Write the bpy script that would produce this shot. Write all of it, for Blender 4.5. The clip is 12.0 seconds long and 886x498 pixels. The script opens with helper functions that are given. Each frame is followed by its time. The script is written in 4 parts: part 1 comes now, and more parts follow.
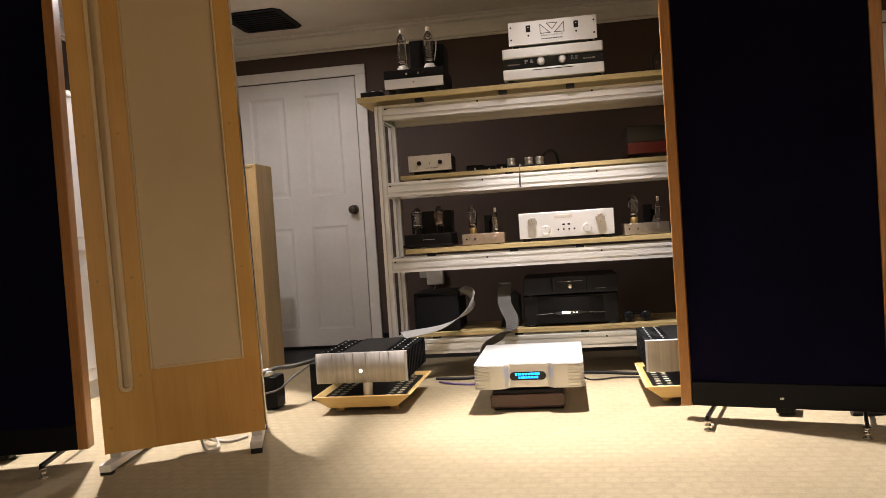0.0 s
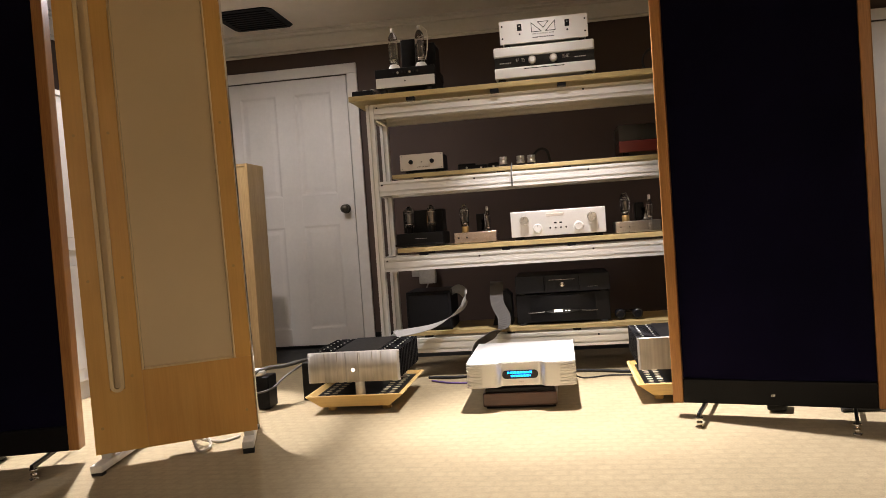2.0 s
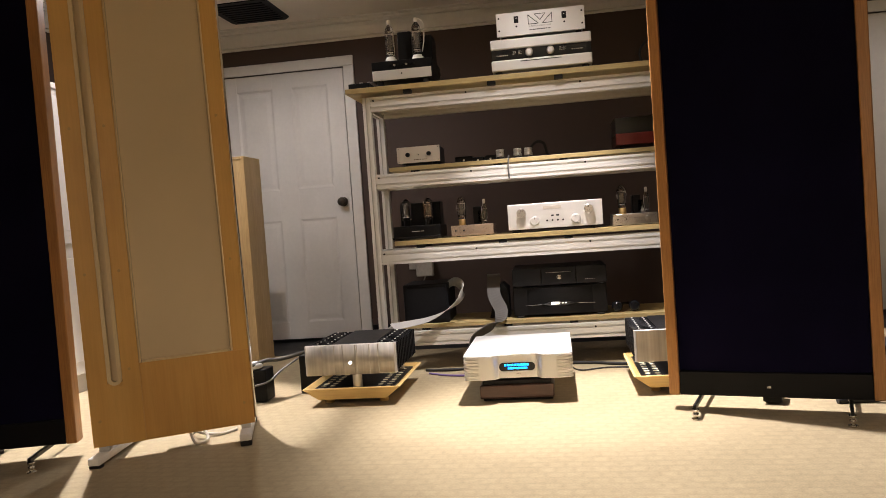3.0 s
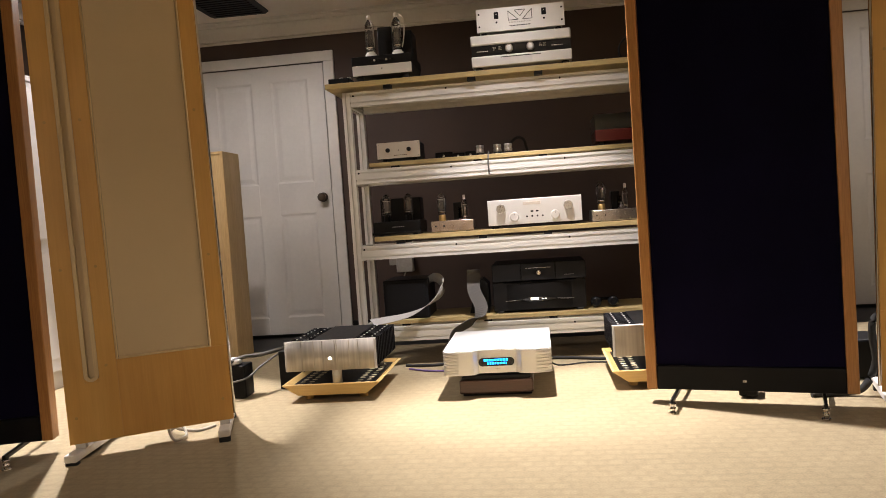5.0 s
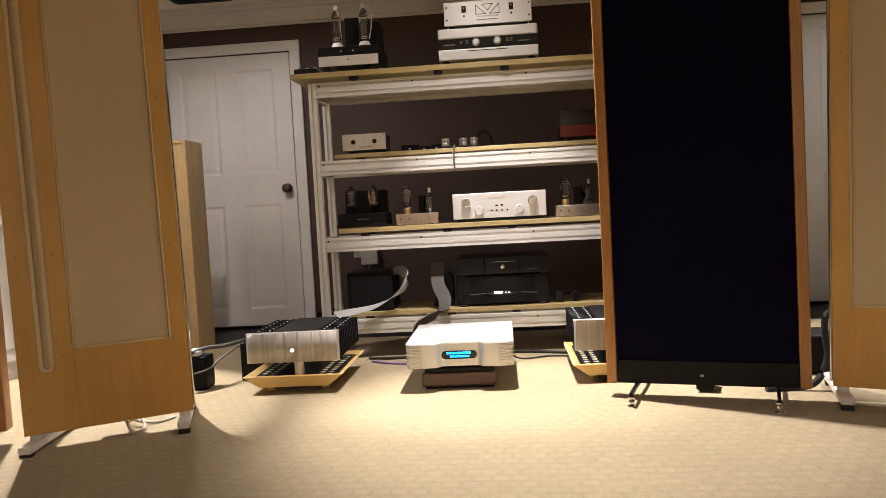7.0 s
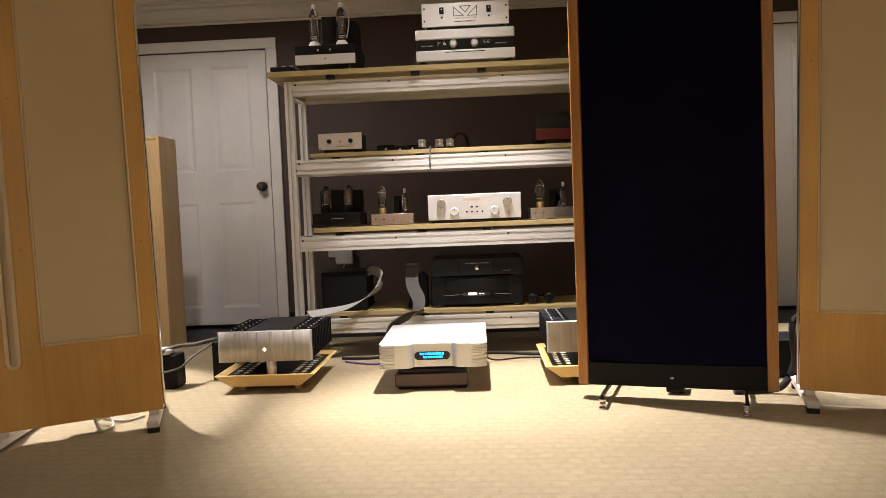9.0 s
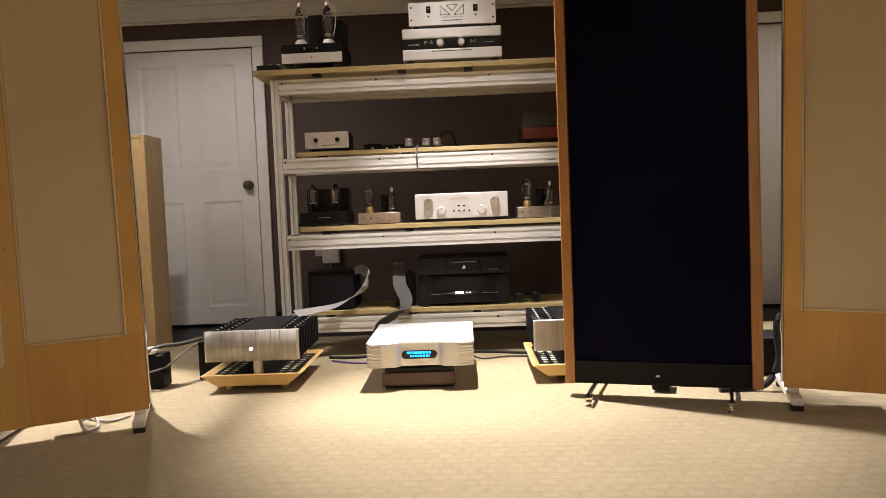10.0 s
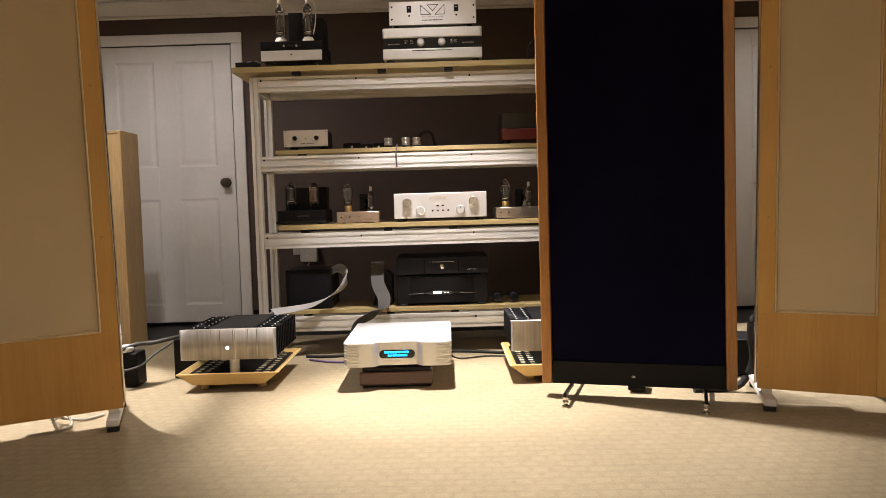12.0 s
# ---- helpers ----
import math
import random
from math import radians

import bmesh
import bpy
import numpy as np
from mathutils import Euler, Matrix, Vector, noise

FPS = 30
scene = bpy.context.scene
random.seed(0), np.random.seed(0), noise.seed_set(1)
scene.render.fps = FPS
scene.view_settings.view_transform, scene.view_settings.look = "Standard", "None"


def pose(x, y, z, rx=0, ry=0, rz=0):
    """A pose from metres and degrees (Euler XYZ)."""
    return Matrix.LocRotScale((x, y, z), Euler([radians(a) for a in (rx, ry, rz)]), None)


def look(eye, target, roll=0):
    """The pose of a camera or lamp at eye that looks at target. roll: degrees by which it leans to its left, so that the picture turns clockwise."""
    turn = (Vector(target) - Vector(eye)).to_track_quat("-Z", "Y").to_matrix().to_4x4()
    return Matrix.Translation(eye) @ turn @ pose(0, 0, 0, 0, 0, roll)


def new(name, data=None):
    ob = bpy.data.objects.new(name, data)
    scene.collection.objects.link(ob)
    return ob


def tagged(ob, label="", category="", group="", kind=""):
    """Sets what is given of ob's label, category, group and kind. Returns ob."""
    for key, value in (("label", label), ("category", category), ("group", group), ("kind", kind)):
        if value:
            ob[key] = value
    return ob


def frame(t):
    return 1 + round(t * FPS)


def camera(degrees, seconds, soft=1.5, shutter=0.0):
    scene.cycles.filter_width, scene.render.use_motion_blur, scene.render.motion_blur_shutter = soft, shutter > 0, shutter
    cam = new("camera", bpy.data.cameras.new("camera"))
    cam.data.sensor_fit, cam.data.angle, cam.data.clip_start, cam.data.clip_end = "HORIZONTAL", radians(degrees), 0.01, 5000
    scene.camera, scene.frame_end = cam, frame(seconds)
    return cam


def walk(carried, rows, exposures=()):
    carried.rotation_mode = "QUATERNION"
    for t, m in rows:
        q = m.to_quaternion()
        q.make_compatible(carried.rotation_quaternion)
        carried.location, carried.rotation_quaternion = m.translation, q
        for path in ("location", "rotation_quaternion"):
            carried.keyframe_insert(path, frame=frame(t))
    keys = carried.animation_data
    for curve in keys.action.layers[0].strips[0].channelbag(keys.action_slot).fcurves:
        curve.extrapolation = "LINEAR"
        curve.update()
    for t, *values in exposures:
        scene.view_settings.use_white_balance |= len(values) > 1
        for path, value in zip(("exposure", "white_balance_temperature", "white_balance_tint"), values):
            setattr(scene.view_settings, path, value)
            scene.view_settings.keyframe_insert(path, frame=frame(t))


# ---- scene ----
cam = camera(59.2, 12.0, soft=0.85)
PATH = [
    (0, -0.0160, 0.0048, 0.7939, 88.69, 3.78, 8.96),
    (0.5, -0.0155, 0.0053, 0.7936, 88.67, 3.91, 8.87),
    (1, -0.0147, 0.0056, 0.7933, 88.68, 3.98, 8.69),
    (1.5, -0.0138, 0.0057, 0.7930, 88.70, 4.03, 8.57),
    (2, -0.0126, 0.0056, 0.7926, 88.58, 3.98, 8.42),
    (2.5, -0.0113, 0.0054, 0.7923, 88.26, 3.98, 8.36),
    (4.5, -0.0050, 0.0029, 0.7909, 87.79, 4.14, 7.38),
    (5, -0.0033, 0.0020, 0.7905, 87.64, 3.97, 6.85),
    (5.5, -0.0016, 0.0010, 0.7902, 87.49, 3.83, 5.71),
    (6, 0.0000, 0.0000, 0.7900, 87.36, 3.60, 4.98),
    (6.5, 0.0016, -0.0011, 0.7898, 87.05, 3.27, 4.77),
    (7, 0.0031, -0.0022, 0.7896, 86.99, 3.12, 4.36),
    (9, 0.0076, -0.0069, 0.7897, 86.97, 2.28, 2.60),
    (9.5, 0.0083, -0.0080, 0.7898, 86.89, 2.28, 2.02),
    (10, 0.0086, -0.0090, 0.7901, 86.85, 2.28, 1.66),
    (10.5, 0.0087, -0.0100, 0.7905, 86.74, 2.20, 1.66),
    (11, 0.0086, -0.0109, 0.7910, 86.61, 1.84, 1.57),
    (11.5, 0.0080, -0.0117, 0.7916, 86.74, 1.76, 0.39),
    (12, 0.0071, -0.0125, 0.7923, 86.75, 1.69, 0.09),
]
walk(cam, [(t, pose(*p)) for t, *p in PATH])

# ---- world and lamps ----
world = bpy.data.worlds.new("night")
scene.world = world
world.use_nodes = True
world.node_tree.nodes["Background"].inputs[0].default_value = (0.02, 0.018, 0.015, 1)
world.node_tree.nodes["Background"].inputs[1].default_value = 0.2
scene.view_settings.exposure = 0.69
CEIL, WALL_Y, LEFT_X, RIGHT_X, REAR_Y = 2.28, 5.49, -3.05, 3.05, -2.6
NEUTRAL, WARM = (1.0, 0.935, 0.945), (1.0, 0.86, 0.71)
# x, y, where it points on the floor, watts, cone in degrees, softness of its edge, colour
DOWNLIGHTS = [
    (-0.1, 3.45, 0.22, 2.94, 370, 61, 0.65, NEUTRAL),
    (-2.27, 3.6, -2.1, 3.1, 370, 53, 0.25, NEUTRAL),
    # added fill for the door, tower and wall; no such lamp known
    (-1.7, 4.05, -1.7, 4.05, 34, 172, 0.5, NEUTRAL),
    (2.3, 3.75, 2.25, 3.7, 260, 60, 0.3, NEUTRAL),
    # another fill, added to brighten the right-hand door
    (2.3, 4.65, 2.3, 4.65, 13, 150, 0.8, NEUTRAL),
    (0.2, -1.9, 0.2, -1.9, 295, 168, 1.0, WARM),
]
# added spots at the middle and left lamps: one towards the rack, two wide
FILL_SPOTS = [
    (-0.1, 3.45, 0.0, 3.75, 135, 63, 0.45, NEUTRAL),
    (-0.1, 3.45, -0.1, 3.45, 24, 140, 0.8, NEUTRAL),
    (-2.27, 3.6, -2.27, 3.6, 14, 160, 0.7, NEUTRAL),
]


def spot(x, y, tx, ty, watts, cone, blend, colour):
    lamp = bpy.data.lights.new("downlight", "SPOT")
    lamp.energy, lamp.spot_size, lamp.spot_blend = watts, radians(cone), blend
    lamp.color, lamp.shadow_soft_size = colour, 0.022
    ob = new("downlight", lamp)
    ob.matrix_world = look((x, y, CEIL - 0.012), (tx, ty + 0.0001, 0))


for row in (*DOWNLIGHTS, *FILL_SPOTS):
    spot(*row)


# ---- materials ----
def nodes_of(name):
    m = bpy.data.materials.new(name)
    m.use_nodes = True
    n = m.node_tree.nodes
    return m, n, m.node_tree.links, n["Principled BSDF"]


def noise_node(n, links, scale, detail=4, stretch=None, rough=0.6):
    tc = n.new("ShaderNodeTexCoord")
    mp = n.new("ShaderNodeMapping")
    tx = n.new("ShaderNodeTexNoise")
    links.new(tc.outputs["Object"], mp.inputs[0])
    if stretch:
        mp.inputs["Scale"].default_value = stretch
    links.new(mp.outputs[0], tx.inputs["Vector"])
    tx.inputs["Scale"].default_value, tx.inputs["Detail"].default_value, tx.inputs["Roughness"].default_value = scale, detail, rough
    return tx


def ramp(n, links, source, stops):
    r = n.new("ShaderNodeValToRGB")
    links.new(source, r.inputs[0])
    els = r.color_ramp.elements
    while len(els) < len(stops):
        els.new(0.5)
    for e, (at, c) in zip(els, stops):
        e.position, e.color = at, (*c, 1)
    return r.outputs[0]


def mixed(n, links, kind, amount, a, b):
    mx = n.new("ShaderNodeMix")
    mx.data_type, mx.blend_type = "RGBA", kind
    mx.inputs[0].default_value = amount
    links.new(a, mx.inputs[6])
    links.new(b, mx.inputs[7])
    return mx.outputs[2]


def bump(n, links, p, height, strength, distance):
    b = n.new("ShaderNodeBump")
    b.inputs["Strength"].default_value, b.inputs["Distance"].default_value = strength, distance
    links.new(height, b.inputs["Height"])
    links.new(b.outputs[0], p.inputs["Normal"])


def surface(name, c, rough=0.5, metal=0.0, wear=0.15, grain=60, coarse=3, stretch=None, relief=0.15, depth=0.001, coat=0.0, gloss=0.5):
    """A painted, moulded or metal surface: fine grain over slow stains."""
    m, n, links, p = nodes_of(name)
    big, fine = noise_node(n, links, coarse, 3), noise_node(n, links, grain, 5, stretch)
    lo, hi = [max(0, v * (1 - wear)) for v in c], [min(1, v * (1 + wear)) for v in c]
    a = ramp(n, links, big.outputs[0], [(0.3, lo), (0.7, hi)])
    b = ramp(n, links, fine.outputs[0], [(0.3, [1 - wear] * 3), (0.7, [1.0] * 3)])
    links.new(mixed(n, links, "MULTIPLY", 1.0, a, b), p.inputs["Base Color"])
    rr = n.new("ShaderNodeMapRange")
    links.new(fine.outputs[0], rr.inputs[0])
    rr.inputs[3].default_value, rr.inputs[4].default_value = rough * 0.85, min(1, rough * 1.15)
    links.new(rr.outputs[0], p.inputs["Roughness"])
    p.inputs["Metallic"].default_value = metal
    p.inputs["Coat Weight"].default_value = coat
    p.inputs["Specular IOR Level"].default_value = gloss
    bump(n, links, p, fine.outputs[0], relief, depth)
    return m


def wood(name, dark, light, along="z", rough=0.45, scale=1.0, streak=0.8):
    """Streaky veneer: grain drawn out along one axis, with broad figure and small pores."""
    m, n, links, p = nodes_of(name)
    st = {"x": (0.6, 9, 9), "y": (9, 0.6, 9), "z": (9, 9, 0.6)}[along]
    st2 = {"x": (4, 90, 90), "y": (90, 4, 90), "z": (90, 90, 4)}[along]
    figure, pores, blotch = noise_node(n, links, 2.2 * scale, 6, st, 0.65), noise_node(n, links, 3 * scale, 3, st2), noise_node(n, links, 2.5, 2)
    a = ramp(n, links, figure.outputs[0], [(0.3, dark), (0.68, light)])
    b = ramp(n, links, pores.outputs[0], [(0.35, (0.78, 0.74, 0.7)), (0.6, (1, 1, 1))])
    c = ramp(n, links, blotch.outputs[0], [(0.3, (0.86, 0.84, 0.82)), (0.7, (1, 1, 1))])
    links.new(mixed(n, links, "MULTIPLY", 1.0, mixed(n, links, "MULTIPLY", streak, a, b), c), p.inputs["Base Color"])
    p.inputs["Roughness"].default_value = rough
    bump(n, links, p, pores.outputs[0], 0.12, 0.001)
    return m


def glow(name, c, strength):
    m, n, links, p = nodes_of(name)
    p.inputs["Base Color"].default_value = (*c, 1)
    p.inputs["Emission Color"].default_value = (*c, 1)
    p.inputs["Emission Strength"].default_value = strength
    return m


def glass(name, tint=(1, 1, 1), rough=0.02):
    m, n, links, p = nodes_of(name)
    p.inputs["Base Color"].default_value = (*tint, 1)
    p.inputs["Transmission Weight"].default_value = 1.0
    p.inputs["Roughness"].default_value = rough
    p.inputs["IOR"].default_value = 1.45
    return m


def carpet_material():
    """Woven beige carpet: small blocks of loops in rows, a little uneven, with trodden patches."""
    m, n, links, p = nodes_of("woven_beige_carpet")
    tc = n.new("ShaderNodeTexCoord")
    mp = n.new("ShaderNodeMapping")
    links.new(tc.outputs["Object"], mp.inputs[0])
    mp.inputs["Rotation"].default_value = (0, 0, radians(2))
    warp = noise_node(n, links, 6, 2)
    off = n.new("ShaderNodeVectorMath")
    off.operation = "MULTIPLY_ADD"
    links.new(warp.outputs["Color"], off.inputs[0])
    off.inputs[1].default_value = (0.012, 0.012, 0)
    links.new(mp.outputs[0], off.inputs[2])
    br = n.new("ShaderNodeTexBrick")
    links.new(off.outputs[0], br.inputs["Vector"])
    br.offset = 0.5
    br.inputs["Scale"].default_value = 1.0
    br.inputs["Brick Width"].default_value, br.inputs["Row Height"].default_value = 0.056, 0.05
    br.inputs["Mortar Size"].default_value, br.inputs["Mortar Smooth"].default_value = 0.014, 1.0
    br.inputs["Color1"].default_value, br.inputs["Color2"].default_value = (1, 1, 1, 1), (0.8, 0.8, 0.79, 1)
    br.inputs["Mortar"].default_value = (0.6, 0.585, 0.55, 1)
    tuft, patch, weft = noise_node(n, links, 160, 4), noise_node(n, links, 1.3, 4), noise_node(n, links, 19, 4, (1, 2, 1))
    a = ramp(n, links, patch.outputs[0], [(0.3, (0.365, 0.287, 0.162)), (0.7, (0.44, 0.35, 0.205))])
    b = ramp(n, links, tuft.outputs[0], [(0.25, (0.68, 0.67, 0.64)), (0.7, (1, 1, 1))])
    d = ramp(n, links, weft.outputs[0], [(0.32, (0.8, 0.79, 0.77)), (0.62, (1, 1, 1))])
    c = mixed(n, links, "MULTIPLY", 0.65, mixed(n, links, "MULTIPLY", 0.32, mixed(n, links, "MULTIPLY", 1.0, a, b), br.outputs["Color"]), d)
    links.new(c, p.inputs["Base Color"])
    p.inputs["Roughness"].default_value = 0.95
    p.inputs["Sheen Weight"].default_value = 0.15
    h = mixed(n, links, "MULTIPLY", 0.7, br.outputs["Color"], tuft.outputs["Color"])
    bump(n, links, p, h, 0.3, 0.002)
    return m


CARPET = carpet_material()
DARK_FLOOR = surface("dark_floor", (0.012, 0.011, 0.01), 0.6)
WALL = surface("brown_wall_paint", (0.068, 0.042, 0.031), 0.7, wear=0.08, grain=120, coarse=1.5, relief=0.2)
CEILING = surface("ceiling_paint", (0.82, 0.77, 0.7), 0.8, wear=0.05, grain=90, relief=0.2)
WHITE = surface("white_door_paint", (0.72, 0.69, 0.65), 0.42, wear=0.05, grain=40, relief=0.08)
BOUNCE_WALL = surface("pale_bounce_paint", (0.38, 0.34, 0.29), 0.75, wear=0.06, grain=120, coarse=1.5, relief=0.2)
TRIM = surface("white_trim_paint", (0.74, 0.71, 0.66), 0.42, wear=0.05, grain=40, relief=0.08)
ALU = surface("anodised_aluminium", (0.79, 0.772, 0.73), 0.45, 0.5, wear=0.03, grain=60, stretch=(0.02, 1, 1), relief=0.03)
ALU_UP = surface("anodised_aluminium_upright", (0.79, 0.772, 0.73), 0.45, 0.5, wear=0.03, grain=60, stretch=(1, 1, 0.02), relief=0.03)
SILVER = surface("bead_blasted_silver", (0.79, 0.775, 0.745), 0.4, 0.6, wear=0.05, grain=300, relief=0.06, depth=0.0005)
PALE = surface("champagne_aluminium", (0.72, 0.66, 0.58), 0.4, 0.6, wear=0.05, grain=250, relief=0.06, depth=0.0005)
STEEL = surface("brushed_steel", (0.62, 0.6, 0.57), 0.28, 1.0, wear=0.08, grain=200, relief=0.05)
CHROME = surface("chrome", (0.8, 0.78, 0.75), 0.12, 1.0, wear=0.03, relief=0.02)
COPPER = surface("copper_plate", (0.64, 0.51, 0.41), 0.22, 0.85, wear=0.12, relief=0.03)
BRASS = surface("brass", (0.6, 0.4, 0.16), 0.45, 1.0, wear=0.1)
BLACK = surface("black_metal", (0.0075, 0.007, 0.007), 0.42, 0.0, wear=0.2, relief=0.06, gloss=0.18)
GLOSS = surface("black_gloss", (0.01, 0.01, 0.011), 0.18, 0.0, wear=0.1, relief=0.02)
RUBBER = surface("black_rubber", (0.015, 0.014, 0.013), 0.7, wear=0.2)
CLOTH = surface("black_grille_cloth", (0.0125, 0.011, 0.042), 0.9, wear=0.2, grain=500, relief=0.3, gloss=0.08)
FABRIC = surface("beige_grille_cloth", (0.72, 0.585, 0.39), 0.9, wear=0.05, grain=700, coarse=1.2, relief=0.25, depth=0.0006)
PLY = wood("birch_ply", (0.38, 0.285, 0.12), (0.51, 0.4, 0.185), "x")
TRAY = wood("pale_maple", (0.66, 0.44, 0.16), (0.76, 0.54, 0.22), "x", 0.4, 0.7, 0.3)
RIM = wood("pale_wood_bead", (0.8, 0.63, 0.37), (0.88, 0.74, 0.48), "z", 0.4, 1.0, 0.4)
TOWER = wood("ash_veneer", (0.56, 0.39, 0.18), (0.68, 0.5, 0.26), "z")
MAPLE = wood("honey_maple", (0.72, 0.405, 0.105), (0.82, 0.505, 0.155), "z", 0.4, 0.5, 0.2)
CHERRY = wood("cherry_frame", (0.44, 0.2, 0.06), (0.6, 0.31, 0.11), "z", 0.35)
RAIL = wood("reddish_maple", (0.68, 0.36, 0.09), (0.78, 0.46, 0.14), "z", 0.4, 0.5, 0.25)
WALNUT = wood("dark_walnut", (0.07, 0.03, 0.02), (0.12, 0.055, 0.035), "x", 0.3)
RED = surface("red_lacquer", (0.13, 0.017, 0.012), 0.3, wear=0.1)
PALE_RIBBON = surface("pale_ribbon", (0.3, 0.285, 0.265), 0.7, wear=0.15, grain=200)
SLEEVE = surface("grey_woven_sleeve", (0.13, 0.12, 0.105), 0.5, wear=0.25, grain=300)
GREY = surface("grey_ribbon", (0.075, 0.068, 0.06), 0.75, wear=0.15, grain=200)
PAPER = surface("white_paper", (0.75, 0.73, 0.7), 0.7, wear=0.05)
CERAMIC = surface("white_ceramic", (0.8, 0.77, 0.72), 0.3, wear=0.04)
WHITE_METAL = surface("white_enamel", (0.75, 0.73, 0.7), 0.35, wear=0.08)
VIOLET = surface("violet_cable", (0.16, 0.1, 0.3), 0.5)
GETTER = surface("tube_innards", (0.2, 0.19, 0.185), 0.3, 0.8, wear=0.2)
PLASTIC = surface("ivory_plastic", (0.55, 0.5, 0.43), 0.5, wear=0.08)
BRONZE = surface("dark_bronze", (0.12, 0.1, 0.08), 0.3, 0.9, wear=0.15)
# wear here paints upright streaks that stand for reflections in the flutes
FLUTED = surface("fluted_aluminium_painted_streaks", (0.6, 0.56, 0.5), 0.42, 0.3, wear=0.34, grain=16, stretch=(3, 3, 0.01), relief=0.05)
SATIN = surface("satin_black", (0.0045, 0.0045, 0.006), 0.5, wear=0.1, relief=0.02, gloss=0.2)
# ivory plastic with the shade behind the rack put into its colour
SHADED_IVORY = surface("shaded_ivory_plastic", (0.42, 0.39, 0.34), 0.6, wear=0.2)
PLATE = surface("pale_perforation", (0.7, 0.62, 0.42), 0.5, wear=0.06)
GLASS = glass("clear_glass")
SMOKED = glass("smoked_acrylic", (0.55, 0.6, 0.58), 0.3)
BLUE_GLOW = glow("blue_display", (0.005, 0.3, 1.0), 2.6)
WHITE_GLOW = glow("white_lamp", (1, 0.95, 0.85), 5)
DIM_GLOW = glow("display_white", (0.9, 0.85, 0.7), 1.5)
LENS_GLOW = glow("downlight_lens", (1, 0.92, 0.85), 12)


# ---- shapes ----
def mesh_of(bm, name, material):
    me = bpy.data.meshes.new(name)
    bmesh.ops.recalc_face_normals(bm, faces=bm.faces[:])
    bm.to_mesh(me)
    bm.free()
    me.materials.append(material)
    for poly in me.polygons:
        poly.use_smooth = len(poly.vertices) == 4 and poly.area < 0.0006
    return me


def part(name, bm, material, parent=None, label=""):
    ob = new(name, mesh_of(bm, name, material))
    ob.parent = parent
    return tagged(ob, label)


def thing(name, m, label, category, group="", kind=""):
    ob = new(name)
    ob.empty_display_size = 0.05
    ob.matrix_world = m
    return tagged(ob, label, category, group, kind)


def box(x0, x1, y0, y1, z0, z1, bevel=0.0, bm=None, seg=2):
    bm = bm or bmesh.new()
    vs = [bm.verts.new(c) for c in ((x0, y0, z0), (x1, y0, z0), (x1, y1, z0), (x0, y1, z0), (x0, y0, z1), (x1, y0, z1), (x1, y1, z1), (x0, y1, z1))]
    fs = [bm.faces.new([vs[i] for i in q]) for q in ((3, 2, 1, 0), (4, 5, 6, 7), (0, 1, 5, 4), (1, 2, 6, 5), (2, 3, 7, 6), (3, 0, 4, 7))]
    if bevel:
        bmesh.ops.bevel(bm, geom=list({e for f in fs for e in f.edges}), offset=bevel, segments=seg, profile=0.5, affect="EDGES")
    return bm


def lathe(profile, centre=(0, 0, 0), axis="z", seg=20, bm=None):
    """Turns (radius, height) points about an axis through centre."""
    bm = bm or bmesh.new()
    cx, cy, cz = centre
    rings = []
    for r, h in profile:
        ring = []
        for i in range(seg):
            a = 2 * math.pi * i / seg
            u, v = r * math.cos(a), r * math.sin(a)
            c = {"z": (u, v, h), "y": (u, h, v), "x": (h, u, v)}[axis]
            ring.append(bm.verts.new((cx + c[0], cy + c[1], cz + c[2])))
        rings.append(ring)
    for a, b in zip(rings, rings[1:]):
        for i in range(seg):
            bm.faces.new((a[i], a[(i + 1) % seg], b[(i + 1) % seg], b[i]))
    bm.faces.new(rings[0])
    bm.faces.new(rings[-1])
    return bm


def rod(r, h0, h1, centre=(0, 0, 0), axis="z", seg=20, edge=0.0, bm=None):
    s = 1 if h1 > h0 else -1
    prof = [(r, h0), (r, h1)] if not edge else [(r - edge, h0), (r, h0 + s * edge), (r, h1 - s * edge), (r - edge, h1)]
    return lathe(prof, centre, axis, seg, bm)


def prism(points, a, b, axis, bm=None):
    """Pushes a flat outline from a to b along an axis; the outline's two numbers are the other two axes in order."""
    bm = bm or bmesh.new()
    put = {"x": lambda p, h: (h, p[0], p[1]), "y": lambda p, h: (p[0], h, p[1]), "z": lambda p, h: (p[0], p[1], h)}[axis]
    lo, hi = [bm.verts.new(put(p, a)) for p in points], [bm.verts.new(put(p, b)) for p in points]
    k = len(points)
    for i in range(k):
        bm.faces.new((lo[i], lo[(i + 1) % k], hi[(i + 1) % k], hi[i]))
    bm.faces.new(lo)
    bm.faces.new(hi)
    return bm


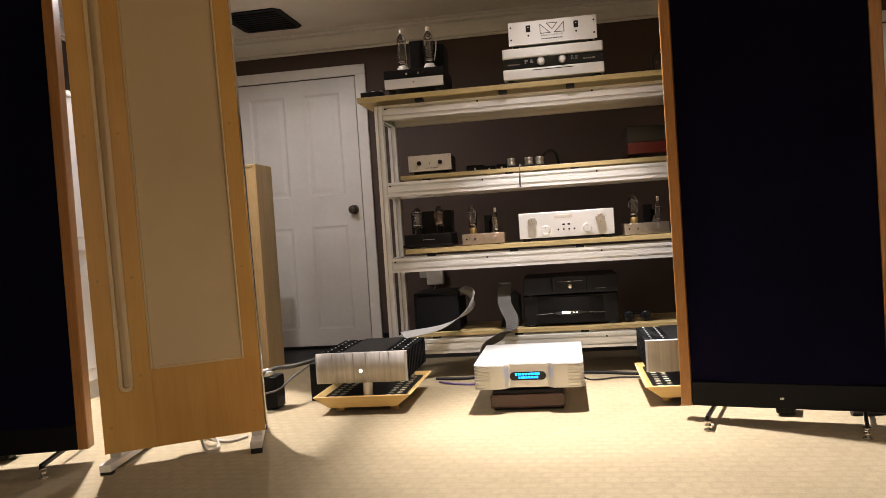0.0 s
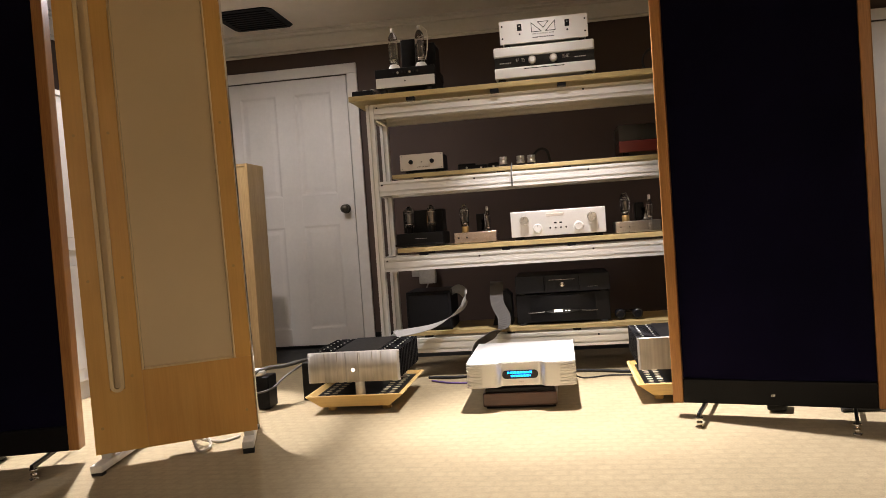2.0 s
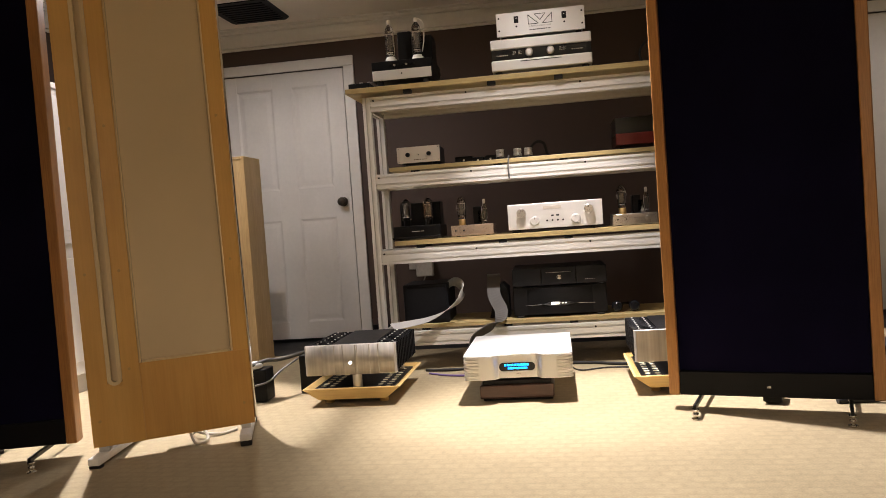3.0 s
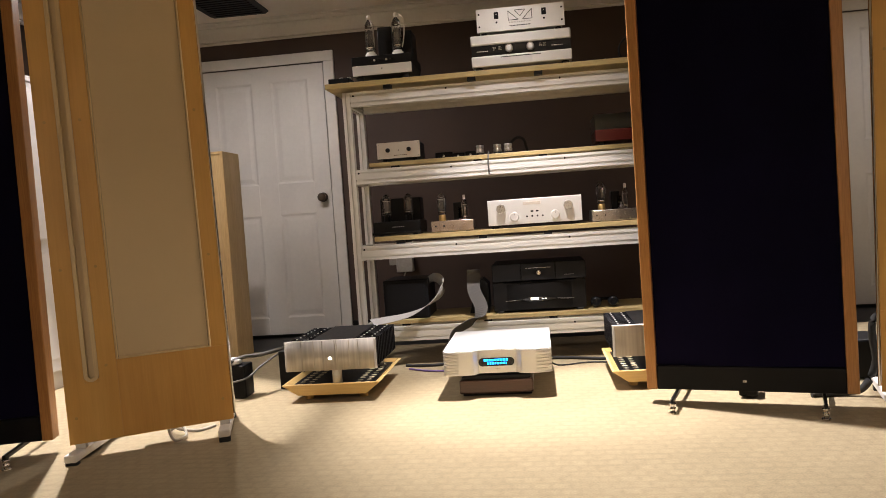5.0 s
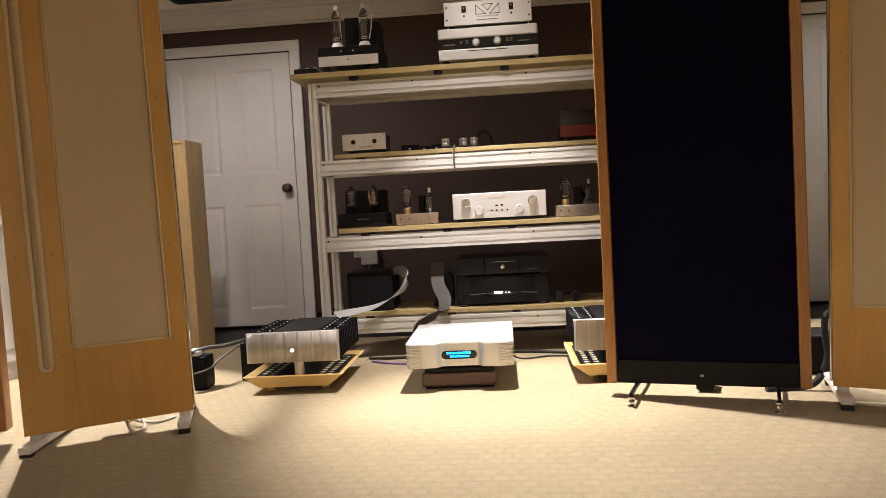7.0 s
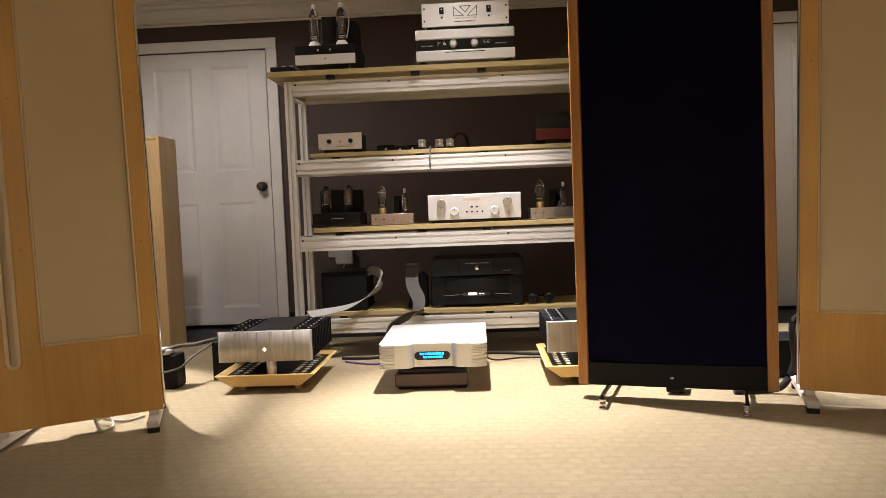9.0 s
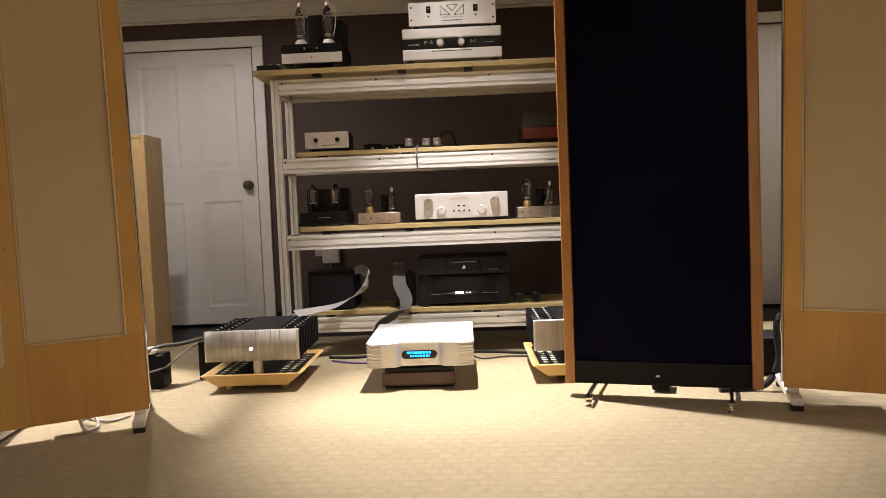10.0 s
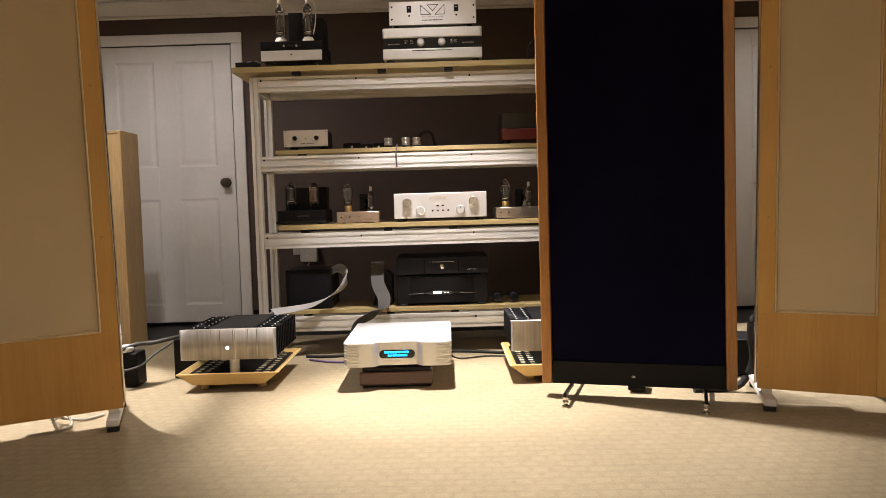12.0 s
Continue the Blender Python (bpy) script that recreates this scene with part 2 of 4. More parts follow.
def tube_path(points, r, seg=8, flat=None, bm=None, sides=((1, 0, 0), (1, 0, 0))):
    """A round cable, or with flat=(w, t) a ribbon, along smoothed points; sides: the way its width runs at the start (None: upright to the path) and at the end."""
    bm = bm or bmesh.new()
    pts = [Vector(p) for p in points]
    fine = []
    for i in range(len(pts) - 1):
        p0, p1, p2, p3 = pts[max(i - 1, 0)], pts[i], pts[i + 1], pts[min(i + 2, len(pts) - 1)]
        for k in range(6):
            t = k / 6
            fine.append(0.5 * (2 * p1 + (p2 - p0) * t + (2 * p0 - 5 * p1 + 4 * p2 - p3) * t * t + (3 * p1 - p0 - 3 * p2 + p3) * t ** 3))
    fine.append(pts[-1])
    rings = []
    for i, c in enumerate(fine):
        d = (fine[min(i + 1, len(fine) - 1)] - fine[max(i - 1, 0)]).normalized()
        if flat:
            k = min(1, max(0, 2 * i / len(fine) - 0.6))
            first = d.cross(Vector((0, 1, 0))) if sides[0] is None else Vector(sides[0])
            side = first.lerp(Vector(sides[1]), k)
            side = (side - d * d.dot(side)).normalized()
        else:
            side = d.cross(Vector((0, 0, 1)) if abs(d.z) < 0.9 else Vector((1, 0, 0))).normalized()
        up = d.cross(side).normalized()
        if flat:
            w, t = flat[0] / 2, flat[1] / 2
            ring = [c + side * sx * w + up * sy * t for sx, sy in ((-1, -1), (1, -1), (1, 1), (-1, 1))]
        else:
            ring = [c + side * r * math.cos(2 * math.pi * k / seg) + up * r * math.sin(2 * math.pi * k / seg) for k in range(seg)]
        rings.append([bm.verts.new(v) for v in ring])
    for a, b in zip(rings, rings[1:]):
        for k in range(len(a)):
            bm.faces.new((a[k], a[(k + 1) % len(a)], b[(k + 1) % len(a)], b[k]))
    bm.faces.new(rings[0])
    bm.faces.new(rings[-1])
    return bm


def slotted(w, h, slots_w, slots_h, groove=0.01, deep=0.013):
    """Outline of an aluminium extrusion, w by h, with T-slots along its sides, corner at 0, 0."""
    def side(length, count):
        out = [0.0]
        for k in range(count):
            c = length * (k + 0.5) / count
            out += [c - groove / 2, c + groove / 2]
        return out
    pts = []
    def run(length, count, at):
        s = side(length, count)
        pts.append(at(0, 0))
        for k in range(count):
            a, b = s[1 + 2 * k], s[2 + 2 * k]
            pts.extend([at(a, 0), at(a, deep), at(b, deep), at(b, 0)])
    run(w, slots_w, lambda u, d: (u, d))
    run(h, slots_h, lambda u, d: (w - d, u))
    run(w, slots_w, lambda u, d: (w - u, h - d))
    run(h, slots_h, lambda u, d: (d, h - u))
    return pts


# ---- the room ----
def setting(name, bm, material, label, category):
    return tagged(part(name, bm, material), label, category, kind="structure")


setting("floor", box(LEFT_X - 0.2, RIGHT_X + 0.2, REAR_Y - 0.2, WALL_Y + 0.2, -0.2, -0.012), DARK_FLOOR, "dark bare floor along the wall", "floor")
carpet = setting("carpet", box(LEFT_X + 0.002, RIGHT_X - 0.002, REAR_Y + 0.002, 4.84, -0.011, 0.0, 0.003), CARPET, "beige woven carpet with a small block pattern", "carpet")
setting("ceiling", box(LEFT_X - 0.2, RIGHT_X + 0.2, REAR_Y - 0.2, WALL_Y + 0.2, CEIL, CEIL + 0.2), CEILING, "off-white painted ceiling", "ceiling")

DOOR_L, DOOR_R, DOOR_TOP = -2.4, -1.445, 1.957
DOOR2_L, DOOR2_R = 1.72, 2.5
bm = bmesh.new()
for x0, x1, z0, z1 in ((LEFT_X - 0.2, DOOR_L, -0.012, CEIL), (DOOR_R, DOOR2_L, -0.012, CEIL), (DOOR2_R, RIGHT_X + 0.2, -0.012, CEIL), (DOOR_L, DOOR_R, DOOR_TOP, CEIL), (DOOR2_L, DOOR2_R, DOOR_TOP, CEIL)):
    box(x0, x1, WALL_Y, WALL_Y + 0.12, z0, z1, bm=bm)
setting("wall_north", bm, WALL, "dark brown painted wall with two doorways", "wall")
setting("wall_west", box(LEFT_X - 0.12, LEFT_X, REAR_Y, WALL_Y, -0.012, CEIL), WALL, "dark brown painted side wall", "wall")
setting("wall_east", box(RIGHT_X, RIGHT_X + 0.12, REAR_Y, WALL_Y, -0.012, CEIL), WALL, "dark brown painted side wall", "wall")
# unseen wall, its paint made pale to bounce light towards the rack
setting("wall_south", box(LEFT_X - 0.12, RIGHT_X + 0.12, REAR_Y - 0.12, REAR_Y, -0.012, CEIL), BOUNCE_WALL, "unseen pale wall, painted to bounce light", "wall")

crown = [(0, -0.14), (-0.014, -0.14), (-0.02, -0.13), (-0.014, -0.12), (-0.026, -0.118), (-0.03, -0.1), (-0.036, -0.082), (-0.05, -0.062), (-0.07, -0.046), (-0.078, -0.044), (-0.078, -0.034), (-0.095, -0.03), (-0.105, -0.018), (-0.102, -0.012), (-0.112, -0.01), (-0.112, 0), (0, 0)]
setting("trim_north", prism([(WALL_Y + y, CEIL + z) for y, z in crown], LEFT_X + 0.113, RIGHT_X - 0.113, "x"), TRIM, "white crown moulding under the ceiling", "moulding")
setting("trim_west", prism([(LEFT_X - y, CEIL + z) for y, z in crown], REAR_Y, WALL_Y, "y"), TRIM, "white crown moulding under the ceiling", "moulding")
setting("trim_east", prism([(RIGHT_X + y, CEIL + z) for y, z in crown], REAR_Y, WALL_Y, "y"), TRIM, "white crown moulding under the ceiling", "moulding")


def panel_door(name, x0, x1, knob_side, label):
    """A painted four-panel door, shut, in its casing."""
    d = thing(name, pose(x0, WALL_Y + 0.012, 0.0), label, "door", kind="structure")
    w, top = x1 - x0, DOOR_TOP - 0.004
    stile, mid = 0.135, 0.145
    pw = (w - 2 * stile - mid) / 2 + 0.0
    rows = ((0.135, 0.885), (1.11, 1.845))
    bm = bmesh.new()
    cols = (0.004, stile, stile + pw, stile + pw + mid, w - stile, w - 0.013)
    for a, b in ((cols[0], cols[1]), (cols[2], cols[3]), (cols[4], cols[5])):
        box(a, b, 0, 0.04, 0.012, top, 0.001, bm)
    for a, b in ((cols[1], cols[2]), (cols[3], cols[4])):
        for z0, z1 in ((0.012, rows[0][0]), (rows[0][1], rows[1][0]), (rows[1][1], top)):
            box(a, b, 0, 0.04, z0, z1, 0.001, bm)
    part("leaf", bm, WHITE, d)
    for a, b in ((cols[1], cols[2]), (cols[3], cols[4])):
        for z0, z1 in rows:
            bm = bmesh.new()
            lo = [(a, 0.011, z0), (b, 0.011, z0), (b, 0.011, z1), (a, 0.011, z1)]
            i1, i2 = 0.014, 0.05
            ring = lambda i, y: [(a + i, y, z0 + i), (b - i, y, z0 + i), (b - i, y, z1 - i), (a + i, y, z1 - i)]
            loops = [[bm.verts.new(c) for c in r] for r in (ring(0, 0.001), ring(i1, 0.0065), ring(i1 + 0.012, 0.0065), ring(i2, 0.0035))]
            for p, q in zip(loops, loops[1:]):
                for k in range(4):
                    bm.faces.new((p[k], p[(k + 1) % 4], q[(k + 1) % 4], q[k]))
            bm.faces.new(loops[-1])
            part("panel", bm, WHITE, d)
    kx = w - 0.075 if knob_side > 0 else 0.075
    knob = part("knob", lathe([(0.012, 0), (0.012, -0.03), (0.024, -0.036), (0.031, -0.048), (0.03, -0.06), (0.02, -0.07), (0.006, -0.072)], (kx, 0, 0.992), "y", 24), BRONZE, d, "tarnished round metal knob")
    part("rose", rod(0.034, 0, -0.008, (kx, 0, 0.992), "y", 24, 0.002), BRONZE, knob)
    part("latch_plate", box(w - 0.003 if knob_side > 0 else -0.012, w + 0.012 if knob_side > 0 else 0.003, -0.018, -0.004, 0.955, 1.03, 0.001), STEEL, d)
    cw = 0.076
    for a, b, z0, z1 in ((-cw, 0.0, 0, DOOR_TOP), (w, w + cw, 0, DOOR_TOP), (-cw, w + cw, DOOR_TOP, DOOR_TOP + 0.072)):
        bm = box(a, b, -0.034, -0.0125, z0, z1, 0.004)
        part("casing", bm, TRIM, d)
    # black sheet behind the leaf stands for the shade in its gap
    part("gap_shade", box(0, w, 0.05, 0.1, 0, DOOR_TOP), RUBBER, d, "black sheet behind the door for the shade in its gap")
    return d


panel_door("door_1", DOOR_L, DOOR_R, 1, "white painted four-panel door, shut, with a round knob")
panel_door("door_2", DOOR2_L, DOOR2_R, -1, "white painted four-panel door, shut, behind the loudspeaker")
setting("baseboard", box(DOOR_R + 0.08, DOOR2_L - 0.08, WALL_Y - 0.014, WALL_Y - 0.001, -0.011, 0.09, 0.003), BLACK, "black baseboard along the brown wall", "baseboard")

vent = thing("ceiling_vent", pose(-1.93, 5.02, CEIL), "black square vent in the off-white ceiling", "vent")
part("frame", prism([(-0.2, -0.24), (0.16, -0.25), (0.2, -0.2), (0.2, 0.2), (0.16, 0.25), (-0.2, 0.24), (-0.215, 0.2), (-0.215, -0.2)], -0.008, -0.001, "z"), SATIN, vent)
for k in range(9):
    part("slat", box(-0.17, 0.16, -0.2 + k * 0.048, -0.175 + k * 0.048, -0.016, -0.008, 0.001), SATIN, vent)
# the two added fills in the list get a fixture too
for x, y, *_ in DOWNLIGHTS:
    d = thing("ceiling_downlight", pose(x, y, CEIL), "round recessed downlight with a white ring, lit", "downlight", "ceiling downlights")
    part("ring", lathe([(0.062, 0), (0.062, -0.006), (0.058, -0.009), (0.05, -0.009), (0.047, -0.002), (0.047, 0)], seg=28), TRIM, d)
    part("lens", rod(0.046, -0.001, -0.003, seg=24), LENS_GLOW, d)


# ---- the equipment rack ----
RX0, RX1, RY0, RY1 = -1.004, 0.98, 4.15, 4.508
LEVELS = (1.415, 0.997, 0.583, 0.133)
rack = thing("equipment_rack", pose(0, 0, 0), "silver slotted-aluminium equipment rack with four pale plywood shelves", "rack")
post = slotted(0.043, 0.043, 1, 1)
beam_f = slotted(0.04, 0.077, 1, 2)
for x in (RX0, RX1 - 0.043):
    for y in (RY0, RY1 - 0.043):
        part("post", prism([(x + u, y + v) for u, v in post], 0.03, 1.492, "z"), ALU_UP, rack)
        part("foot", lathe([(0.025, 0.0), (0.025, 0.008), (0.008, 0.012), (0.008, 0.03)], (x + 0.021, y + 0.021, 0)), RUBBER, rack)
for z in LEVELS:
    for y in (RY0 + 0.001, RY1 - 0.041):
        b = part("beam", prism([(y + u, z + v) for u, v in beam_f], RX0 + 0.044, RX1 - 0.044, "x"), ALU, rack)
        if y < 4.3:
            for x in (RX0 + 0.06, -0.44, 0.16, RX1 - 0.06):
                part("bolt", rod(0.005, y + 0.0045, y - 0.001, (x, 0, z + 0.0575), "y", 10), BLACK, b)
    for x in (RX0 + 0.002, RX1 - 0.042):
        part("side_rail", prism([(x + u, z + v) for u, v in beam_f], RY0 + 0.044, RY1 - 0.044, "y"), ALU_UP, rack)
for k, (x0, x1, y0, z0, z1) in enumerate(((-1.085, 1.06, 4.11, 1.513, 1.54), (-0.89, 0.86, 4.185, 1.086, 1.108), (-0.89, 0.86, 4.185, 0.68, 0.706), (-0.89, 0.86, 4.185, 0.222, 0.244))):
    s = part("shelf", box(x0, x1, y0, 4.6, z0, z1, 0.002), PLY, rack, "pale plywood board")
    for x in (-0.75, -0.3, 0.05, 0.62):
        part("clip", box(x - 0.022, x + 0.022, y0 + 0.006, y0 + 0.05, LEVELS[k] + 0.078, z0 - 0.0005, 0.002), BLACK, s)
    for x in (-0.75, 0.62):
        part("clip", box(x - 0.022, x + 0.022, RY1 - 0.05, RY1 - 0.01, LEVELS[k] + 0.078, z0 - 0.0005, 0.002), BLACK, s)
Z1, Z2, Z3, Z4 = 1.5405, 1.1085, 0.7065, 0.2445


# ---- parts that many devices share ----
def feet(t, w, d, h, r=0.014, inset=0.035, material=RUBBER):
    for x in (-w / 2 + inset, w / 2 - inset):
        for y in (inset, d - inset):
            part("foot", rod(r, 0, h, (x, y, 0), edge=0.002), material, t)


def knob(t, x, z, r, length, material, y=0.0, label=""):
    k = part("knob", lathe([(r * 0.96, y), (r, y - 0.003), (r * 0.95, y - length + 0.002), (r * 0.85, y - length)], (x, 0, z), "y", 24), material, t, label)
    part("pointer", box(x - 0.001, x + 0.001, y - length - 0.0006, y - length, z + r * 0.3, z + r * 0.75), BLACK, k)
    return k


def button(t, x, z, r, material=BLACK, y=0.0):
    part("button", rod(r, y, y - 0.004, (x, 0, z), "y", 12, 0.0008), material, t)


def screws(t, xs, zs, r=0.004, y=0.0, material=STEEL):
    for x in xs:
        for z in zs:
            part("screw", rod(r, y, y - 0.002, (x, 0, z), "y", 10), material, t)


def bars(t, x, z, w, rows, material, y=0.0, h=0.004, name="lettering"):
    """Lettering too small to read: short bars in rows."""
    bm = bmesh.new()
    for k in range(rows):
        at = x - w / 2
        while at < x + w / 2 - 0.003:
            step = random.uniform(0.004, 0.011)
            box(at, min(at + step, x + w / 2), y - 0.0009, y - 0.0001, z - k * h * 1.7, z - k * h * 1.7 + h, bm=bm)
            at += step + 0.003
    part(name, bm, material, t)


def valve(t, x, y, z, h, r, base=None, socket=None, cap=False, getter=True, straight=False):
    """A radio valve: socket, base, glass bulb, plates inside."""
    z0 = z
    v = None
    if socket:
        v = part("socket", lathe([(r * 1.34, z), (r * 1.36, z + 0.009), (r * 1.22, z + 0.011), (r * 1.22, z + 0.02), (r * 0.98, z + 0.023), (r * 0.95, z + 0.03)], (x, y, 0), seg=18), socket, t)
        z += 0.024
    if base:
        b = part("valve_base", lathe([(r * 0.72, z), (r * 0.74, z + 0.002), (r * 0.74, z + h * 0.2), (r * 0.7, z + h * 0.21)], (x, y, 0), seg=18), base, t)
        v = v or b
        z += h * 0.2
    top = z0 + h
    span = top - z
    prof = [(r * 0.62, 0), (r * 0.72, 0.06), (r * 0.8, 0.25), (r * 0.98, 0.5), (r, 0.62), (r * 0.9, 0.78), (r * 0.66, 0.86), (r * 0.56, 0.94), (r * 0.35, 0.985), (r * 0.1, 1.0)]
    if straight:
        prof = [(r * 0.8, 0), (r * 0.97, 0.03), (r, 0.08), (r, 0.74), (r * 0.95, 0.82), (r * 0.7, 0.9), (r * 0.4, 0.95), (r * 0.3, 0.985), (r * 0.12, 1.0)]
    bulb = part("bulb", lathe([(a, z + b * span) for a, b in prof], (x, y, 0), seg=20), GLASS, t)
    part("plate", box(x - r * 0.42, x + r * 0.42, y - r * 0.25, y + r * 0.25, z + span * 0.2, z + span * 0.66, 0.002), GETTER, bulb)
    part("mica", rod(r * 0.6, z + span * 0.69, z + span * 0.7, (x, y, 0), seg=14), CERAMIC, bulb)
    part("getter_flash", lathe([(r * 0.45, z + span * 0.1), (r * 0.62, z + span * 0.13), (r * 0.66, z + span * 0.2), (r * 0.5, z + span * 0.21)], (x, y, 0), seg=14), CHROME, bulb)
    for dx in (-0.3, 0.3):
        part("support_rod", rod(r * 0.04, z + span * 0.2, z + span * 0.72, (x + dx * r, y - r * 0.3, 0), seg=6), CHROME, bulb)
    if getter:
        part("getter", lathe([(r * 0.15, z + span * 0.74), (r * 0.34, z + span * 0.76), (r * 0.34, z + span * 0.775), (r * 0.1, z + span * 0.78)], (x, y, 0), seg=14), CHROME, bulb)
    if cap:
        part("cap", lathe([(r * 0.25, top - 0.006), (r * 0.42, top - 0.002), (r * 0.42, top + 0.017), (r * 0.25, top + 0.02)], (x, y, 0), seg=14), CERAMIC, bulb)


# ---- top shelf ----
amp = thing("valve_amplifier", pose(-0.785, 4.2, Z1), "black and silver valve amplifier with two tall glass valves", "amplifier", "valve amplifiers")
W, D = 0.325, 0.34
feet(amp, W, D, 0.042, 0.02)
part("front_plate", box(-W / 2, W / 2, 0, 0.012, 0.045, 0.098, 0.002), SILVER, amp, "silver front plate")
part("body", box(-W / 2, W / 2, 0.0125, D, 0.042, 0.1, 0.002), BLACK, amp)
part("deck", box(-W / 2 - 0.004, W / 2 + 0.004, 0.004, D, 0.1005, 0.148, 0.004), BLACK, amp)
button(amp, 0.0, 0.075, 0.004)
for k in range(7):
    part("jack", rod(0.006, 0.004, -0.002, (-0.06 + k * 0.022, 0, 0.122), "y", 10), STEEL if k in (1, 4) else GLOSS, amp)
for x in (-0.067, 0.083):
    valve(amp, x, 0.07, 0.148, 0.215, 0.0255, None, CERAMIC, True, True, True)
part("transformer_cover", box(-0.035, 0.045, 0.12, 0.3, 0.1485, 0.325, 0.004), BLACK, amp)
part("transformer_cover", box(0.07, 0.155, 0.14, 0.3, 0.1485, 0.3, 0.004), BLACK, amp)
part("lead", tube_path([(0.083, 0.07, 0.375), (0.105, 0.07, 0.372), (0.125, 0.075, 0.34), (0.12, 0.09, 0.26), (0.105, 0.1, 0.2)], 0.003), CERAMIC, amp, "white grid lead")

sw = thing("network_switch", pose(-1.025, 4.2, Z1), "small black network switch with silver plugs", "network switch")
part("body", box(-0.062, 0.055, 0, 0.12, 0.002, 0.042, 0.003), BLACK, sw)
for k in range(3):
    part("plug", box(-0.055 + k * 0.045, -0.035 + k * 0.045, 0.04, 0.075, 0.0425, 0.053, 0.002), STEEL, sw)

pre = thing("disc_player", pose(-0.031, 4.2, Z1), "silver and black disc player with two round knobs and a slot", "disc player")
W, D = 0.53, 0.36
feet(pre, W, D, 0.032, 0.02)
part("lower_plate", box(-W / 2, W / 2, 0, D, 0.0325, 0.088, 0.005), SILVER, pre)
part("middle_band", box(-W / 2 + 0.003, W / 2 - 0.003, 0.003, D, 0.0885, 0.143, 0.001), GLOSS, pre, "black middle band")
part("upper_plate", box(-W / 2, W / 2, 0, D, 0.1435, 0.199, 0.008), SILVER, pre)
part("slot", box(-0.11, 0.105, -0.0006, 0.002, 0.074, 0.078), BLACK, pre)
for x in (-0.062, 0.05):
    kn = knob(pre, x, 0.118, 0.021, 0.024, STEEL, 0.003)
    part("knob_face", rod(0.0125, -0.0205, -0.0225, (x, 0, 0.118), "y", 20), SILVER, kn)
for x in (-0.205, 0.19):
    bars(pre, x, 0.11, 0.06, 1, STEEL, 0.003, 0.006)
for x in (-0.14, -0.11, 0.105, 0.125):
    bars(pre, x, 0.128, 0.016, 3, STEEL, 0.003, 0.004)

psu = thing("power_supply", pose(-0.025, 4.19, Z1 + 0.2), "silver power supply box with two rocker switches and a triangle emblem", "power supply")
W, D = 0.462, 0.3
feet(psu, W, D, 0.01, 0.016)
part("front_plate", box(-W / 2, W / 2, 0, 0.008, 0.01, 0.132, 0.0015), SILVER, psu)
part("body", box(-W / 2 + 0.012, W / 2 - 0.012, 0.0085, D, 0.0105, 0.128, 0.003), SILVER, psu)
screws(psu, (-W / 2 + 0.014, W / 2 - 0.014), (0.04, 0.105), 0.005, material=BLACK)
for x in (-0.125, 0.125):
    s = part("switch", box(x - 0.012, x + 0.012, -0.004, 0, 0.074, 0.11, 0.002), BLACK, psu)
    part("mark", box(x - 0.003, x + 0.003, -0.0048, -0.0042, 0.096, 0.1), SILVER, s)
    button(psu, x, 0.056, 0.005)


def outline_triangle(points, w=0.0016):
    bm = bmesh.new()
    for a, b in zip(points, points[1:] + points[:1]):
        a, b = Vector(a), Vector(b)
        d = (b - a).normalized() * w * 0.5
        nrm = Vector((-d.y, d.x))
        a, b = a - d, b + d
        prism([tuple(a + nrm), tuple(a - nrm), tuple(b - nrm), tuple(b + nrm)], -0.0012, -0.0002, "y", bm)
    return bm


for tri in ([(-0.062, 0.062), (-0.062, 0.11), (-0.01, 0.062)], [(-0.028, 0.112), (0.028, 0.112), (0.0, 0.08)], [(0.012, 0.062), (0.062, 0.062), (0.062, 0.112)]):
    part("emblem", outline_triangle(tri, 0.003), BLACK, psu)
bars(psu, 0.0, 0.047, 0.115, 1, STEEL, 0, 0.006)
bars(psu, 0.0, 0.03, 0.115, 1, BLACK, 0, 0.005)

for x in (0.41, 0.455):
    a = thing("plug_adapter", pose(x, 4.25, Z1), "small clear plug adapter lying on the top shelf", "adapter", "loose adapters")
    part("body", box(-0.014, 0.014, 0, 0.03, 0, 0.012, 0.003), PLASTIC, a)
    part("pin", rod(0.005, 0.012, 0.028, (0, 0.015, 0)), STEEL, a)
coil = thing("cable_coil", pose(0.56, 4.3, Z1), "coil of black cable standing on the top shelf", "cable")
part("loop", tube_path([(0.07 * math.cos(a / 3), 0.01 * a / 6, 0.075 + 0.07 * math.sin(a / 3)) for a in range(0, 40)], 0.005), RUBBER, coil)

# ---- second shelf ----
small = thing("phono_stage", pose(-0.726, 4.2, Z2), "small champagne-coloured phono stage with two black knobs", "phono stage")
W, D = 0.237, 0.2
feet(small, W, D, 0.017, 0.012)
part("front_plate", box(-W / 2, W / 2, 0, 0.006, 0.0175, 0.105, 0.0012), PALE, small)
part("body", box(-W / 2 + 0.004, W / 2 - 0.004, 0.0065, D, 0.018, 0.102, 0.002), BLACK, small)
screws(small, (-W / 2 + 0.01, W / 2 - 0.01), (0.028, 0.096), 0.003)
for x in (-0.058, 0.058):
    knob(small, x, 0.062, 0.012, 0.016, BLACK)
button(small, 0.0, 0.06, 0.003)
bars(small, 0.01, 0.032, 0.07, 1, COPPER, 0, 0.004)
for x, y in ((-0.085, 0.12), (-0.03, 0.11), (0.02, 0.13), (0.075, 0.1)):
    part("connector", rod(0.007, 0.102, 0.114, (x, y, 0), seg=12), GLOSS, small)

